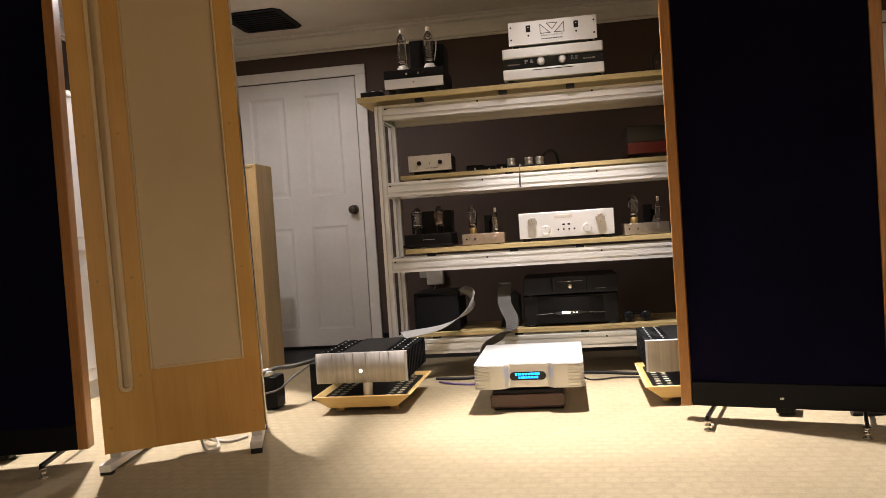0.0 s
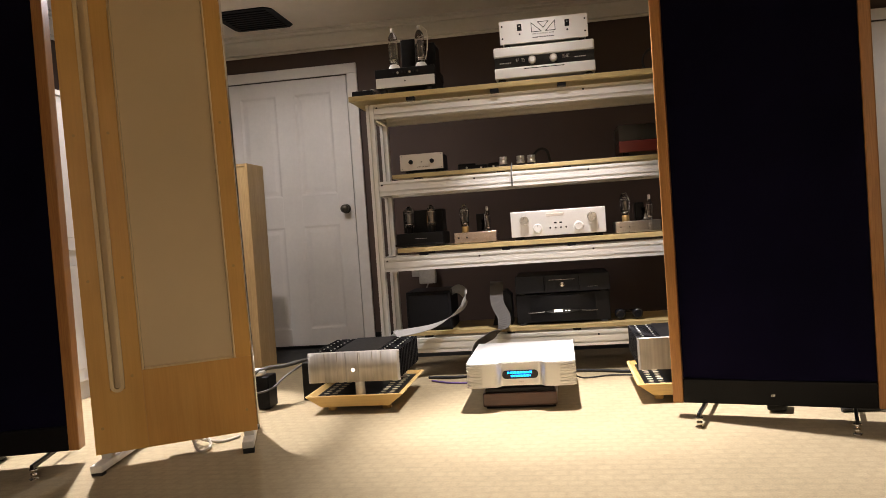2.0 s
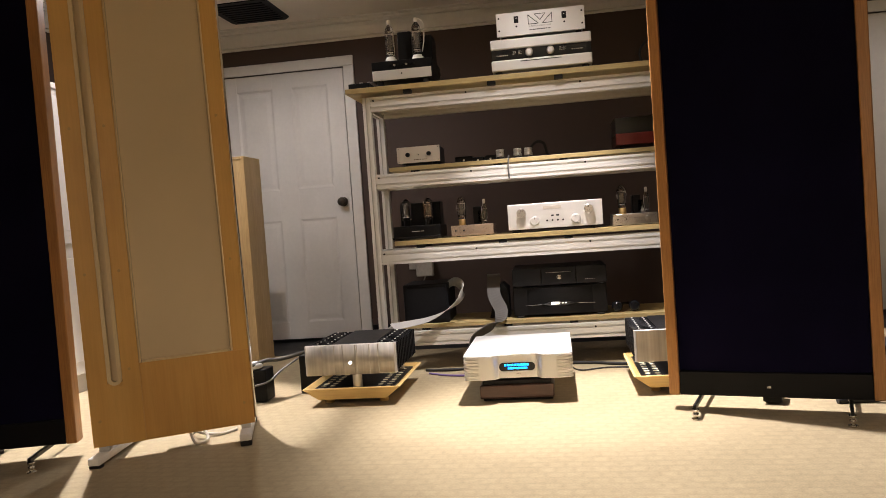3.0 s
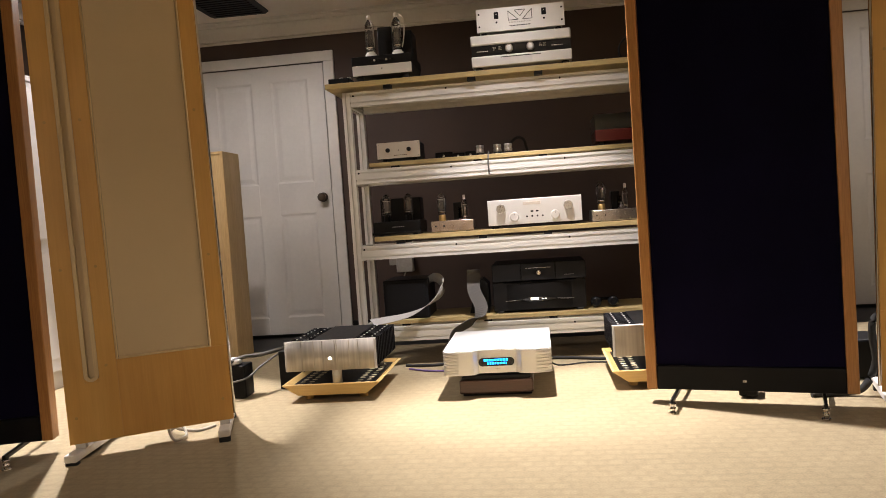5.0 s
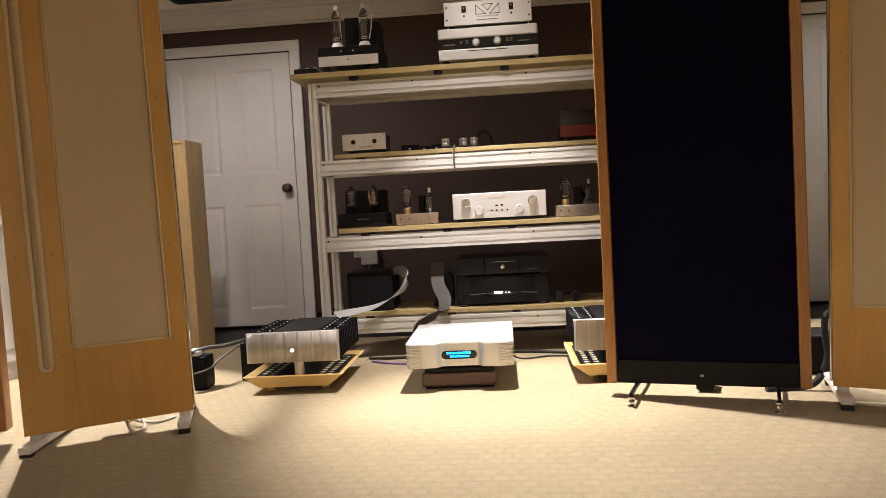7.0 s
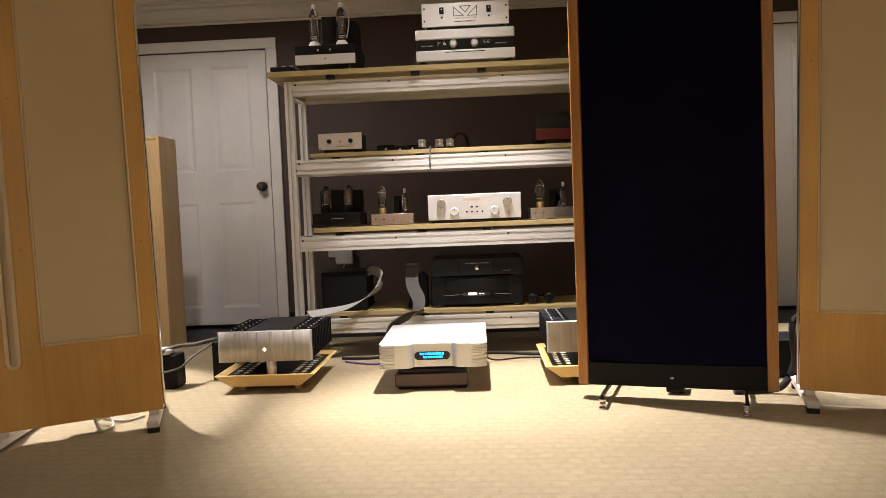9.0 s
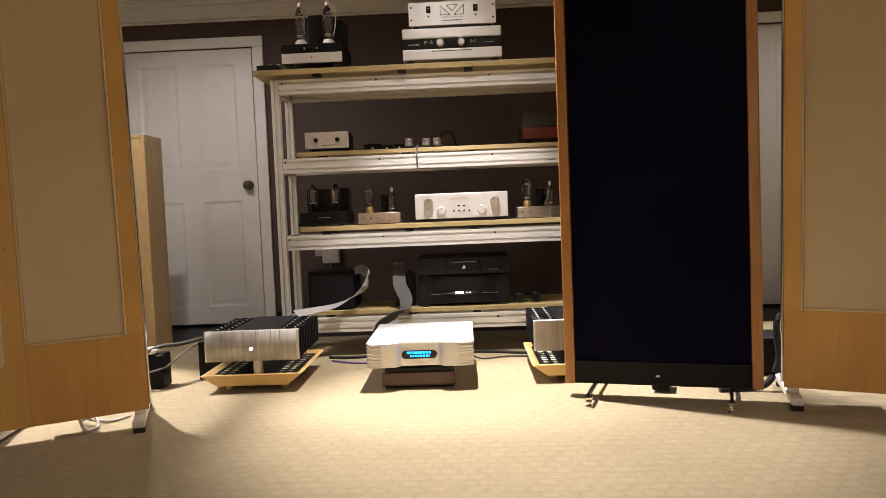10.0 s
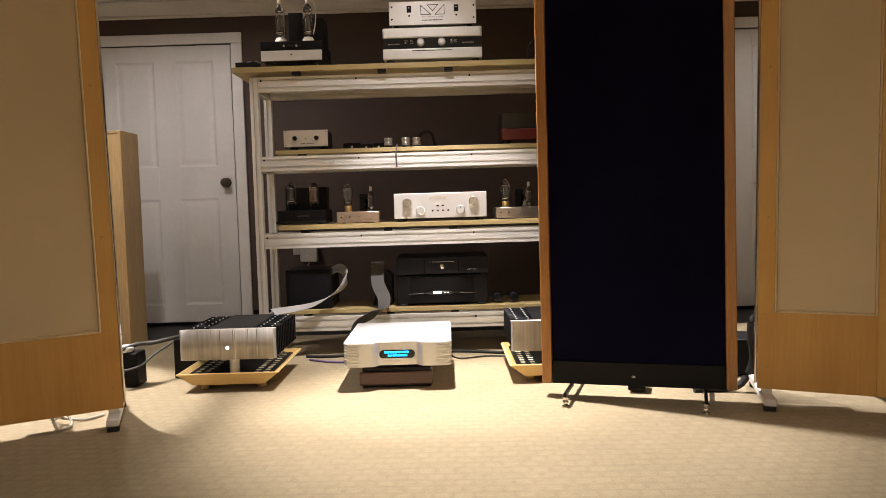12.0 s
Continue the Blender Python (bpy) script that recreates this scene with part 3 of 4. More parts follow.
for x, dy in ((-0.285, 0), (-0.192, 0.015), (-0.134, 0.02)):
    c = thing("silver_knob_foot", pose(x, 4.23 + dy, Z2), "short ribbed silver cylinder standing on the shelf", "isolation foot", "silver isolation feet")
    part("base", rod(0.023, 0, 0.012, edge=0.002), BLACK, c)
    part("body", lathe([(0.021, 0.0125), (0.022, 0.015), (0.022, 0.026), (0.0205, 0.028), (0.0205, 0.032), (0.022, 0.034), (0.022, 0.05), (0.02, 0.053)], seg=24), STEEL, c)
lead = thing("cable", pose(0, 0, 0), "thin grey cable hanging over the rack beam", "cable")
part("sleeve", tube_path([(-0.235, 4.4, Z2 + 0.008), (-0.237, 4.25, Z2 + 0.012), (-0.238, 4.18, Z2 + 0.008), (-0.24, 4.142, 1.07), (-0.24, 4.14, 1.03), (-0.238, 4.143, 0.998)], 0.004), GREY, lead)
loop = thing("cable", pose(0, 0, 0), "black cable arching behind the silver feet", "cable")
part("sleeve", tube_path([(-0.12, 4.45, Z2 + 0.01), (-0.13, 4.4, 1.16), (-0.09, 4.38, 1.2), (-0.05, 4.4, 1.19), (-0.03, 4.45, 1.13), (0.02, 4.5, Z2 + 0.008)], 0.008), RUBBER, loop)
for x, w, h in ((-0.5, 0.1, 0.045), (-0.42, 0.07, 0.035), (-0.35, 0.06, 0.04)):
    g = thing("small_adapter_box", pose(x, 4.38, Z2), "small dark adapter box at the back of the shelf", "adapter", "dark adapter boxes")
    part("body", box(-w / 2, w / 2, 0, 0.08, 0.001, h, 0.006), BLACK, g)
    part("socket", rod(0.006, 0.0, -0.006, (0, 0, h / 2), "y", 10), STEEL, g)

deck = thing("record_player", pose(0.505, 4.29, Z2), "red record player with a smoked clear lid", "record player")
feet(deck, 0.34, 0.3, 0.028, 0.016)
part("plinth", box(-0.17, 0.17, 0, 0.3, 0.028, 0.09, 0.004), RED, deck, "glossy red plinth")
part("platter", rod(0.125, 0.0905, 0.104, (-0.02, 0.15, 0), seg=40, edge=0.002), BLACK, deck)
part("tonearm", tube_path([(0.13, 0.25, 0.115), (0.12, 0.15, 0.116), (0.08, 0.07, 0.11)], 0.004), STEEL, deck)
bm = bmesh.new()
for b in ((-0.168, 0.168, 0.001, 0.004, 0.0915, 0.17), (-0.168, 0.168, 0.296, 0.299, 0.0915, 0.17), (-0.168, -0.165, 0.0045, 0.2955, 0.0915, 0.17), (0.165, 0.168, 0.0045, 0.2955, 0.0915, 0.17), (-0.168, 0.168, 0.001, 0.299, 0.1702, 0.173)):
    box(*b, bm=bm)
part("lid", bm, SMOKED, deck, "smoked clear lid")

# ---- third shelf ----
blk = thing("valve_amplifier", pose(-0.768, 4.215, Z3), "small black valve amplifier with two glass valves", "amplifier", "valve amplifiers")
W, D = 0.262, 0.26
feet(blk, W, D, 0.008, 0.014)
part("body", box(-W / 2, W / 2, 0, D, 0.008, 0.078, 0.006), BLACK, blk)
part("front_lip", box(-W / 2 - 0.006, W / 2 + 0.002, -0.006, 0.002, 0.006, 0.02, 0.002), GLOSS, blk)
bars(blk, 0.01, 0.045, 0.07, 1, STEEL, 0, 0.003)
for x in (-0.062, 0.062):
    valve(blk, x, 0.07, 0.078, 0.15, 0.026, BLACK, None, False, True, True)
part("transformer_cover", box(-0.11, 0.12, 0.13, 0.24, 0.0785, 0.205, 0.004), BLACK, blk)


def small_valve_amp(x, plate, label):
    a = thing("valve_amplifier", pose(x, 4.215, Z3), label, "amplifier", "valve amplifiers")
    w, d = 0.23, 0.22
    feet(a, w, d, 0.004, 0.012)
    part("chassis", box(-w / 2, w / 2, 0, d, 0.004, 0.062, 0.002), plate, a)
    for dx in (-0.09, -0.045):
        button(a, dx, 0.034, 0.0045)
    knob(a, 0.0, 0.034, 0.009, 0.012, plate)
    knob(a, 0.065, 0.036, 0.012, 0.014, plate)
    valve(a, -0.058, 0.06, 0.0625, 0.155, 0.027, BRASS, None, False)
    part("shield", lathe([(0.02, 0.0625), (0.02, 0.13), (0.0185, 0.132), (0.0185, 0.064)], (0.05, 0.085, 0), seg=18), GLASS, a)
    valve(a, 0.068, 0.05, 0.0625, 0.115, 0.017, None, None, True, False)
    part("transformer_cover", box(0.0, 0.045, 0.11, 0.2, 0.0625, 0.16, 0.003), BLACK, a)
    return a


small_valve_amp(-0.462, COPPER, "small copper-fronted valve amplifier with glass valves")
small_valve_amp(0.402, STEEL, "small grey steel valve amplifier with glass valves")

line = thing("preamplifier", pose(-0.014, 4.205, Z3), "silver preamplifier with four round knobs and small buttons", "preamplifier")
W, D = 0.5, 0.34
feet(line, W, D, 0.016, 0.02)
part("front_plate", box(-W / 2, W / 2, 0, 0.012, 0.0165, 0.152, 0.0025), SILVER, line)
part("body", box(-W / 2 + 0.004, W / 2 - 0.004, 0.0125, D, 0.0165, 0.148, 0.003), SILVER, line)
part("nameplate", box(-0.06, 0.035, -0.002, 0, 0.118, 0.134, 0.0008), PALE, line)
for x, z in ((-0.178, 0.104), (0.178, 0.104)):
    knob(line, x, z, 0.025, 0.032, STEEL)
for x, z in ((-0.108, 0.058), (0.108, 0.058)):
    knob(line, x, z, 0.024, 0.034, SILVER)
for x in (-0.042, -0.014, 0.014, 0.042):
    button(line, x, 0.056, 0.005)
for x in (-0.014, 0.014):
    part("window", box(x - 0.007, x + 0.007, -0.0015, 0, 0.078, 0.086, 0.0005), BLACK, line)

# ---- bottom shelf ----
low = thing("disc_transport", pose(-0.017, 4.215, Z4), "wide black disc transport with a lit white display", "disc transport")
W, D = 0.5, 0.38
feet(low, W, D, 0.01, 0.022)
part("body", box(-W / 2, W / 2, 0.02, D, 0.01, 0.165, 0.004), BLACK, low)
bm = bmesh.new()
n = 24
outline = [(-W / 2 + 0.075 + (W - 0.15) * k / n, 0.02 - 0.022 * math.sin(math.pi * k / n)) for k in range(n + 1)]
prism(outline + [(W / 2 - 0.075, 0.021), (-W / 2 + 0.075, 0.021)], 0.018, 0.155, "z", bm)
part("bowed_front", bm, BLACK, low)
wave = [(-0.185 + 0.37 * k / 24, 0.07 - 0.006 * math.cos(2 * math.pi * k / 24)) for k in range(25)]
part("display_window", prism([(-0.1, 0.07), (-0.05, 0.082), (0.03, 0.082), (0.1, 0.07), (0.03, 0.06), (-0.05, 0.06)], -0.0032, 0.004, "y"), GLOSS, low)
part("display", box(-0.048, -0.004, -0.0042, -0.0034, 0.066, 0.079), DIM_GLOW, low, "lit white display")
for x in (0.016, 0.032):
    part("lamp", box(x - 0.005, x + 0.005, -0.0042, -0.0034, 0.07, 0.074), DIM_GLOW, low)
part("trim_line", tube_path([(x, -0.002 + 0.02 * (abs(x) / 0.175) ** 2, z) for x, z in wave[::3]], 0.0016, 6), STEEL, low)
top = thing("power_amplifier", pose(-0.014, 4.21, Z4 + 0.1655), "black amplifier with three front sections and a silver emblem", "amplifier")
W = 0.5
feet(top, W, D, 0.006, 0.02)
part("body", box(-W / 2 + 0.003, W / 2 - 0.003, 0.012, D, 0.006, 0.1, 0.003), BLACK, top)
for a, b in ((-0.25, -0.096), (-0.094, 0.088), (0.09, 0.25)):
    part("front_section", box(a, b, 0, 0.0115, 0.008, 0.1, 0.002), BLACK, top)
part("slot", box(-0.07, 0.066, -0.0015, 0, 0.072, 0.075), STEEL, top)
part("emblem", lathe([(0.014, 0), (0.014, -0.002), (0.006, -0.004)], (0.0, 0, 0.047), "y", 8), CHROME, top)
bars(top, 0.16, 0.028, 0.05, 1, STEEL, 0, 0.003)

cube = thing("subwoofer_box", pose(-0.74, 4.22, Z4), "plain black box on the bottom shelf", "box")
part("body", box(-0.13, 0.12, 0, 0.3, 0.0, 0.215, 0.006), SATIN, cube)
part("grille", box(-0.115, 0.105, -0.006, -0.0005, 0.015, 0.2, 0.003), SATIN, cube)
cone = thing("cable_stand", pose(-0.345, 4.3, Z4), "small dark wedge-shaped cable stand", "cable stand")
part("body", prism([(-0.06, 0.0), (0.05, 0.0), (0.05, 0.16), (0.02, 0.19), (-0.01, 0.18)], 0, 0.16, "y"), BLACK, cone)
hp = thing("headphones", pose(0.33, 4.24, Z4), "glossy black headphones lying on the shelf", "headphones")
for x in (-0.045, 0.045):
    part("ear_cup", lathe([(0.02, -0.018), (0.026, -0.012), (0.03, 0.0), (0.026, 0.012), (0.02, 0.018)], (x, 0.03, 0.031), "y", 20), GLOSS, hp)
part("headband", tube_path([(-0.045, 0.05, 0.04), (-0.06, 0.12, 0.04), (-0.02, 0.18, 0.03), (0.03, 0.18, 0.03), (0.06, 0.12, 0.04), (0.045, 0.05, 0.04)], 0.007), GLOSS, hp)
sock = thing("power_outlet", pose(-0.98, WALL_Y, 0.47), "ivory wall outlet with a plugged-in adapter", "outlet")
part("plate", box(-0.09, 0.03, -0.01, -0.001, 0.0, 0.13, 0.003), SHADED_IVORY, sock)
part("adapter", box(-0.03, 0.09, -0.07, -0.0105, -0.05, 0.06, 0.008), SHADED_IVORY, sock)
part("plug", box(0.0, 0.04, -0.05, -0.0105, 0.07, 0.14, 0.006), PAPER, sock)
part("lead", tube_path([(0.03, -0.04, -0.05), (0.0, -0.06, -0.12), (-0.05, -0.05, -0.2), (-0.06, -0.04, -0.3)], 0.005), SHADED_IVORY, sock)

ra = thing("ribbon_cable", pose(0, 0, 0), "wide flat pale ribbon cable looping onto the amplifier", "cable", "ribbon cables")
part("ribbon", tube_path([(-0.69, 4.36, 0.37), (-0.668, 4.33, 0.4), (-0.632, 4.3, 0.44), (-0.588, 4.26, 0.462), (-0.55, 4.22, 0.45), (-0.535, 4.19, 0.412), (-0.562, 4.17, 0.36), (-0.64, 4.14, 0.31), (-0.72, 4.1, 0.28), (-0.8, 4.05, 0.27), (-0.89, 3.97, 0.266)], 0, flat=(0.05, 0.003), sides=((0.15, 0.5, 1.0), (-0.25, -1, -0.42))), PALE_RIBBON, ra)
rb = thing("ribbon_cable", pose(0, 0, 0), "wide flat grey ribbon cable hanging to the floor unit", "cable", "ribbon cables")
part("ribbon", tube_path([(-0.38, 4.45, 0.47), (-0.372, 4.3, 0.486), (-0.368, 4.25, 0.462), (-0.366, 4.2, 0.38), (-0.33, 4.15, 0.3), (-0.345, 4.1, 0.244), (-0.424, 4.04, 0.21), (-0.483, 3.97, 0.17), (-0.5, 3.93, 0.1), (-0.47, 3.91, 0.05)], 0, flat=(0.07, 0.004), sides=((1, 0, 0), (0.35, 0, 0.9))), GREY, rb)

# ---- floor units ----
stand = thing("walnut_plinth", pose(-0.222, 3.35, 0), "low dark walnut plinth on the carpet", "plinth")
part("base", box(-0.15, 0.15, 0.02, 0.38, 0.0, 0.012, 0.002), BLACK, stand)
part("lower_board", box(-0.163, 0.157, 0, 0.42, 0.0125, 0.072, 0.006), WALNUT, stand)
part("upper_board", box(-0.15, 0.147, 0.012, 0.4, 0.0725, 0.09, 0.002), BLACK, stand)

dac = thing("digital_converter", pose(-0.212, 3.3, 0.0905), "silver digital converter with grooved corners and a blue display", "converter")
W, D = 0.468, 0.58
for x in (-0.15, 0.12):
    for y in (0.09, 0.4):
        part("foot", rod(0.016, 0, 0.014, (x, y, 0), edge=0.002), BLACK, dac)
part("body", box(-W / 2 + 0.004, W / 2 - 0.004, 0.047, D, 0.0145, 0.112, 0.004), SILVER, dac)


def dac_line(u):
    """Depth of the front along its width: swelling cheeks, rounded corners, a flat recess between."""
    a = abs(u)
    step = min(1, max(0, (a - 0.34) / 0.11))
    y = 0.036 * (1 - step * step * (3 - 2 * step))
    if a > 0.4:
        y += 0.007 * ((a - 0.66) / 0.3) ** 2
    return y + 0.018 * max(0, (a - 0.92) / 0.08) ** 2


line_u = [-1 + 2 * k / 60 for k in range(61)]
part("top_plate", prism([(u * (W / 2 - 0.001), dac_line(u) + 0.002) for u in line_u] + [(W / 2 - 0.001, D), (-W / 2 + 0.001, D)], 0.1125, 0.1185, "z"), SILVER, dac)


def dac_front():
    """The front: two cheeks with a recess between, grooved round the corners."""
    bm = bmesh.new()
    rows = []
    for k in range(29):
        z = 0.0145 + 0.0975 * k / 28
        groove = 0.0045 if k % 4 > 1 else 0.0
        row = []
        for u in line_u:
            a = abs(u)
            fade = min(1, max(0, (a - 0.7) / 0.08))
            row.append(bm.verts.new((u * W / 2 * (1 - (0.01 if a > 0.9 and k % 4 > 1 else 0)), dac_line(u) + groove * fade, z)))
        rows.append(row)
    back = [[bm.verts.new((v.co.x, 0.046, v.co.z)) for v in rows[k]] for k in (0, -1)]
    for a, b in list(zip(rows, rows[1:])) + [(back[0], rows[0]), (rows[-1], back[1])]:
        for i in range(60):
            bm.faces.new((a[i], a[i + 1], b[i + 1], b[i]))
    return bm


face = part("front", dac_front(), SILVER, dac)
for poly in face.data.polygons:
    poly.use_smooth = False
pill = [(-0.064 + 0.017 * math.cos(a) if math.cos(a) < 0 else 0.056 + 0.017 * math.cos(a), 0.0625 + 0.018 * math.sin(a)) for a in [2 * math.pi * (k + 0.5) / 24 for k in range(24)]]
part("display_window", prism(pill, 0.0325, 0.037, "y"), GLOSS, dac)
bars(dac, -0.006, 0.066, 0.104, 1, BLUE_GLOW, 0.0324, 0.0095, "display")
bars(dac, -0.002, 0.052, 0.084, 1, BLUE_GLOW, 0.0324, 0.009, "display")
bars(dac, 0.0, 0.03, 0.02, 1, STEEL, 0.0355, 0.003)
for s in (-1, 1):
    part("side_groove", box(s * W / 2 - 0.001, s * W / 2 + 0.001, 0.04, D - 0.02, 0.05, 0.054), STEEL, dac)


def amp_on_tray(x, y, w, flutes, lamp, label):
    tray = thing("amplifier_tray", pose(x, y, 0), "pale maple tray on four round feet with a perforated black top", "equipment stand", "maple trays")
    lo, hi, d = w / 2 - 0.055, w / 2 + 0.012, 0.56
    for a in (-lo + 0.03, lo - 0.03):
        for b in (0.1, d - 0.1):
            part("foot", rod(0.02, 0, 0.03, (a, b, 0), edge=0.002), TRAY, tray)
    bm = bmesh.new()
    def ring(i, z):
        m = lo + (hi - lo) * i
        e = 0.022 * (1 - i)
        return [bm.verts.new(c) for c in ((-m, e, z), (m, e, z), (m, d - e, z), (-m, d - e, z))]
    r = [ring(0, 0.03), ring(1, 0.082), ring(0.85, 0.086), ring(0.5, 0.066)]
    for p, q in zip(r, r[1:]):
        for k in range(4):
            bm.faces.new((p[k], p[(k + 1) % 4], q[(k + 1) % 4], q[k]))
    bm.faces.new(r[0])
    bm.faces.new(r[-1])
    part("rim", bm, TRAY, tray)
    m = lo + (hi - lo) * 0.5
    board = part("perforated_board", box(-m + 0.004, m - 0.004, 0.036, d - 0.036, 0.067, 0.073), BLACK, tray, "black perforated board")
    for s in (-1, 1):
        for i in range(2):
            for j in range(9):
                part("hole", rod(0.013, 0.0731, 0.0742, (s * (m - 0.035 - i * 0.042), 0.06 + j * 0.05, 0), seg=14), PLATE, board)
    a = thing("power_amplifier", pose(x, y + 0.03, 0.0745), label, "amplifier", "silver power amplifiers")
    part("pillar", rod(0.022, 0, 0.064, (0.02, 0.03, 0), edge=0.002), SILVER, a)
    for dx in (-w * 0.32, w * 0.32):
        part("pillar", rod(0.022, 0, 0.066, (dx, 0.42, 0), edge=0.002), SILVER, a)
    bm = bmesh.new()
    cols = 96
    lo_row, hi_row = [], []
    for i in range(cols + 1):
        u = i / cols
        f = flutes(u)
        e = 0.012 * (max(0, abs(2 * u - 1) - 0.95) / 0.05) ** 2
        lo_row.append(bm.verts.new(((u - 0.5) * w, f + e, 0.064)))
        hi_row.append(bm.verts.new(((u - 0.5) * w, f + e, 0.198)))
    bl, bh = [bm.verts.new((v.co.x, 0.03, v.co.z)) for v in lo_row], [bm.verts.new((v.co.x, 0.03, v.co.z)) for v in hi_row]
    for p, q in ((lo_row, hi_row), (bl, lo_row), (hi_row, bh)):
        for i in range(cols):
            bm.faces.new((p[i], p[i + 1], q[i + 1], q[i]))
    part("fluted_front", bm, FLUTED, a, "rippled polished aluminium front, reflection streaks painted on")
    part("body", box(-w * 0.24, w * 0.24, 0.031, 0.5, 0.066, 0.194, 0.002), BLACK, a)
    for s in (-1, 1):
        for k in range(13):
            y0 = 0.036 + k * 0.036
            part("fin", box(*sorted((s * w * 0.242, s * w * 0.492)), y0, y0 + 0.012, 0.068, 0.192, 0.001), SATIN, a)
        for k in range(8):
            for dx in (0.3, 0.42):
                part("screw", rod(0.0042, 0.192, 0.1955, (s * w * dx, 0.045 + k * 0.058, 0), seg=10), SILVER, a)
    if lamp:
        part("lamp", rod(0.0065, 0.0, -0.0035, (0.0, 0.0, 0.118), "y", 18), WHITE_GLOW, a, "lit white power lamp")
        part("lamp_ring", lathe([(0.0095, 0.001), (0.0095, -0.003), (0.007, -0.003), (0.007, 0.001)], (0.0, 0, 0.118), "y", 20), CHROME, a)
    return a


rip = random.Random(4)
knots = [rip.uniform(-1, 1) for _ in range(60)]


def ripple(u):
    k = u * 44
    i = int(k)
    t = k - i
    t = t * t * (3 - 2 * t)
    return 0.0011 * (knots[i] * (1 - t) + knots[i + 1] * t)


amp_on_tray(-0.965, 3.36, 0.425, ripple, True, "silver power amplifier with a rippled front and black cooling fins")
amp_on_tray(0.5, 3.36, 0.43, lambda u: 0.0015 * math.cos(u * 22), False, "silver power amplifier with a broadly fluted front and black fins")

# ---- cables and boxes on the carpet ----
for pts, r, m, label in (
    ([(-0.72, 4.02, 0.006), (-0.62, 3.95, 0.006), (-0.5, 3.92, 0.006), (-0.43, 3.9, 0.02), (-0.4, 3.88, 0.1)], 0.005, VIOLET, "thin violet signal cable on the carpet"),
    ([(-0.75, 4.1, 0.008), (-0.6, 4.08, 0.008), (-0.45, 4.12, 0.008), (-0.2, 4.16, 0.008), (0.1, 4.12, 0.008), (0.3, 4.05, 0.008), (0.45, 4.1, 0.008)], 0.008, RUBBER, "black power cable on the carpet behind the units"),
    ([(0.0, 3.88, 0.05), (0.06, 3.92, 0.01), (0.2, 3.98, 0.006), (0.33, 3.96, 0.006)], 0.004, RUBBER, "thin black cable on the carpet"),
    ([(-1.58, 3.44, 0.1), (-1.5, 3.47, 0.165), (-1.433, 3.55, 0.19), (-1.388, 3.65, 0.18), (-1.304, 3.78, 0.188), (-1.2, 3.88, 0.2), (-1.12, 3.92, 0.19)], 0.01, SLEEVE, "thick translucent grey power cable rising to the amplifier"),
    ([(-1.52, 3.44, 0.085), (-1.45, 3.46, 0.09), (-1.4, 3.52, 0.1), (-1.36, 3.6, 0.14), (-1.28, 3.75, 0.19), (-1.2, 3.85, 0.2)], 0.005, SLEEVE, "translucent grey cable rising behind the box"),
    ([(1.0, 3.12, 0.012), (1.12, 3.12, 0.014), (1.186, 3.1, 0.038), (1.222, 3.08, 0.135), (1.206, 3.06, 0.239), (1.216, 3.05, 0.309), (1.3, 3.04, 0.35)], 0.014, RUBBER, "thick black cable looping behind the loudspeaker"),
    ([(-1.62, 3.1, 0.006), (-1.52, 2.95, 0.012), (-1.45, 2.9, 0.045), (-1.41, 2.86, 0.012), (-1.44, 2.82, 0.006), (-1.48, 2.86, 0.05), (-1.46, 2.92, 0.02), (-1.4, 2.95, 0.006), (-1.36, 3.02, 0.006)], 0.006, PLASTIC, "pale coiled cable under the panel loudspeaker"),
):
    c = thing("cable", pose(0, 0, 0), label, "cable")
    part("sleeve", tube_path(pts, r), m, c)
bx = thing("power_conditioner", pose(-1.47, 3.5, 0), "small black power box on the carpet", "power box")
part("body", box(-0.06, 0.058, 0, 0.11, 0.004, 0.158, 0.006), SATIN, bx)
part("plug", lathe([(0.02, 0.1585), (0.036, 0.166), (0.034, 0.184), (0.02, 0.192)], (-0.0, 0.03, 0), seg=14), PAPER, bx, "white plug on top")
feet(bx, 0.1, 0.11, 0.004, 0.01, 0.02)
bx = thing("power_conditioner", pose(-1.225, 3.66, 0), "black power box beside the amplifier tray", "power box")
part("body", box(-0.075, 0.05, 0, 0.2, 0.004, 0.19, 0.006), BLACK, bx)
feet(bx, 0.1, 0.18, 0.004, 0.01, 0.02)
bx = thing("equipment_case", pose(1.2, 3.38, 0), "black power box on the carpet behind the loudspeaker", "power box")
part("body", box(-0.25, 0.2, 0, 0.22, 0.004, 0.165, 0.008), SATIN, bx)
feet(bx, 0.4, 0.2, 0.004, 0.012)

tower = thing("wooden_tower", pose(-1.945, 4.55, 0), "tall narrow pale wooden cabinet in front of the door", "cabinet")
part("side", box(0.062, 0.08, 0.0, 0.26, 0.0, 1.28, 0.002), TOWER, tower)
part("side", box(-0.1, -0.082, 0.0, 0.26, 0.0, 1.28, 0.002), TOWER, tower)
part("front", box(-0.0815, 0.0615, 0.006, 0.024, 0.0, 1.262, 0.002), TOWER, tower)
part("top", box(-0.0815, 0.0615, 0.0, 0.26, 1.2625, 1.28, 0.002), TOWER, tower)

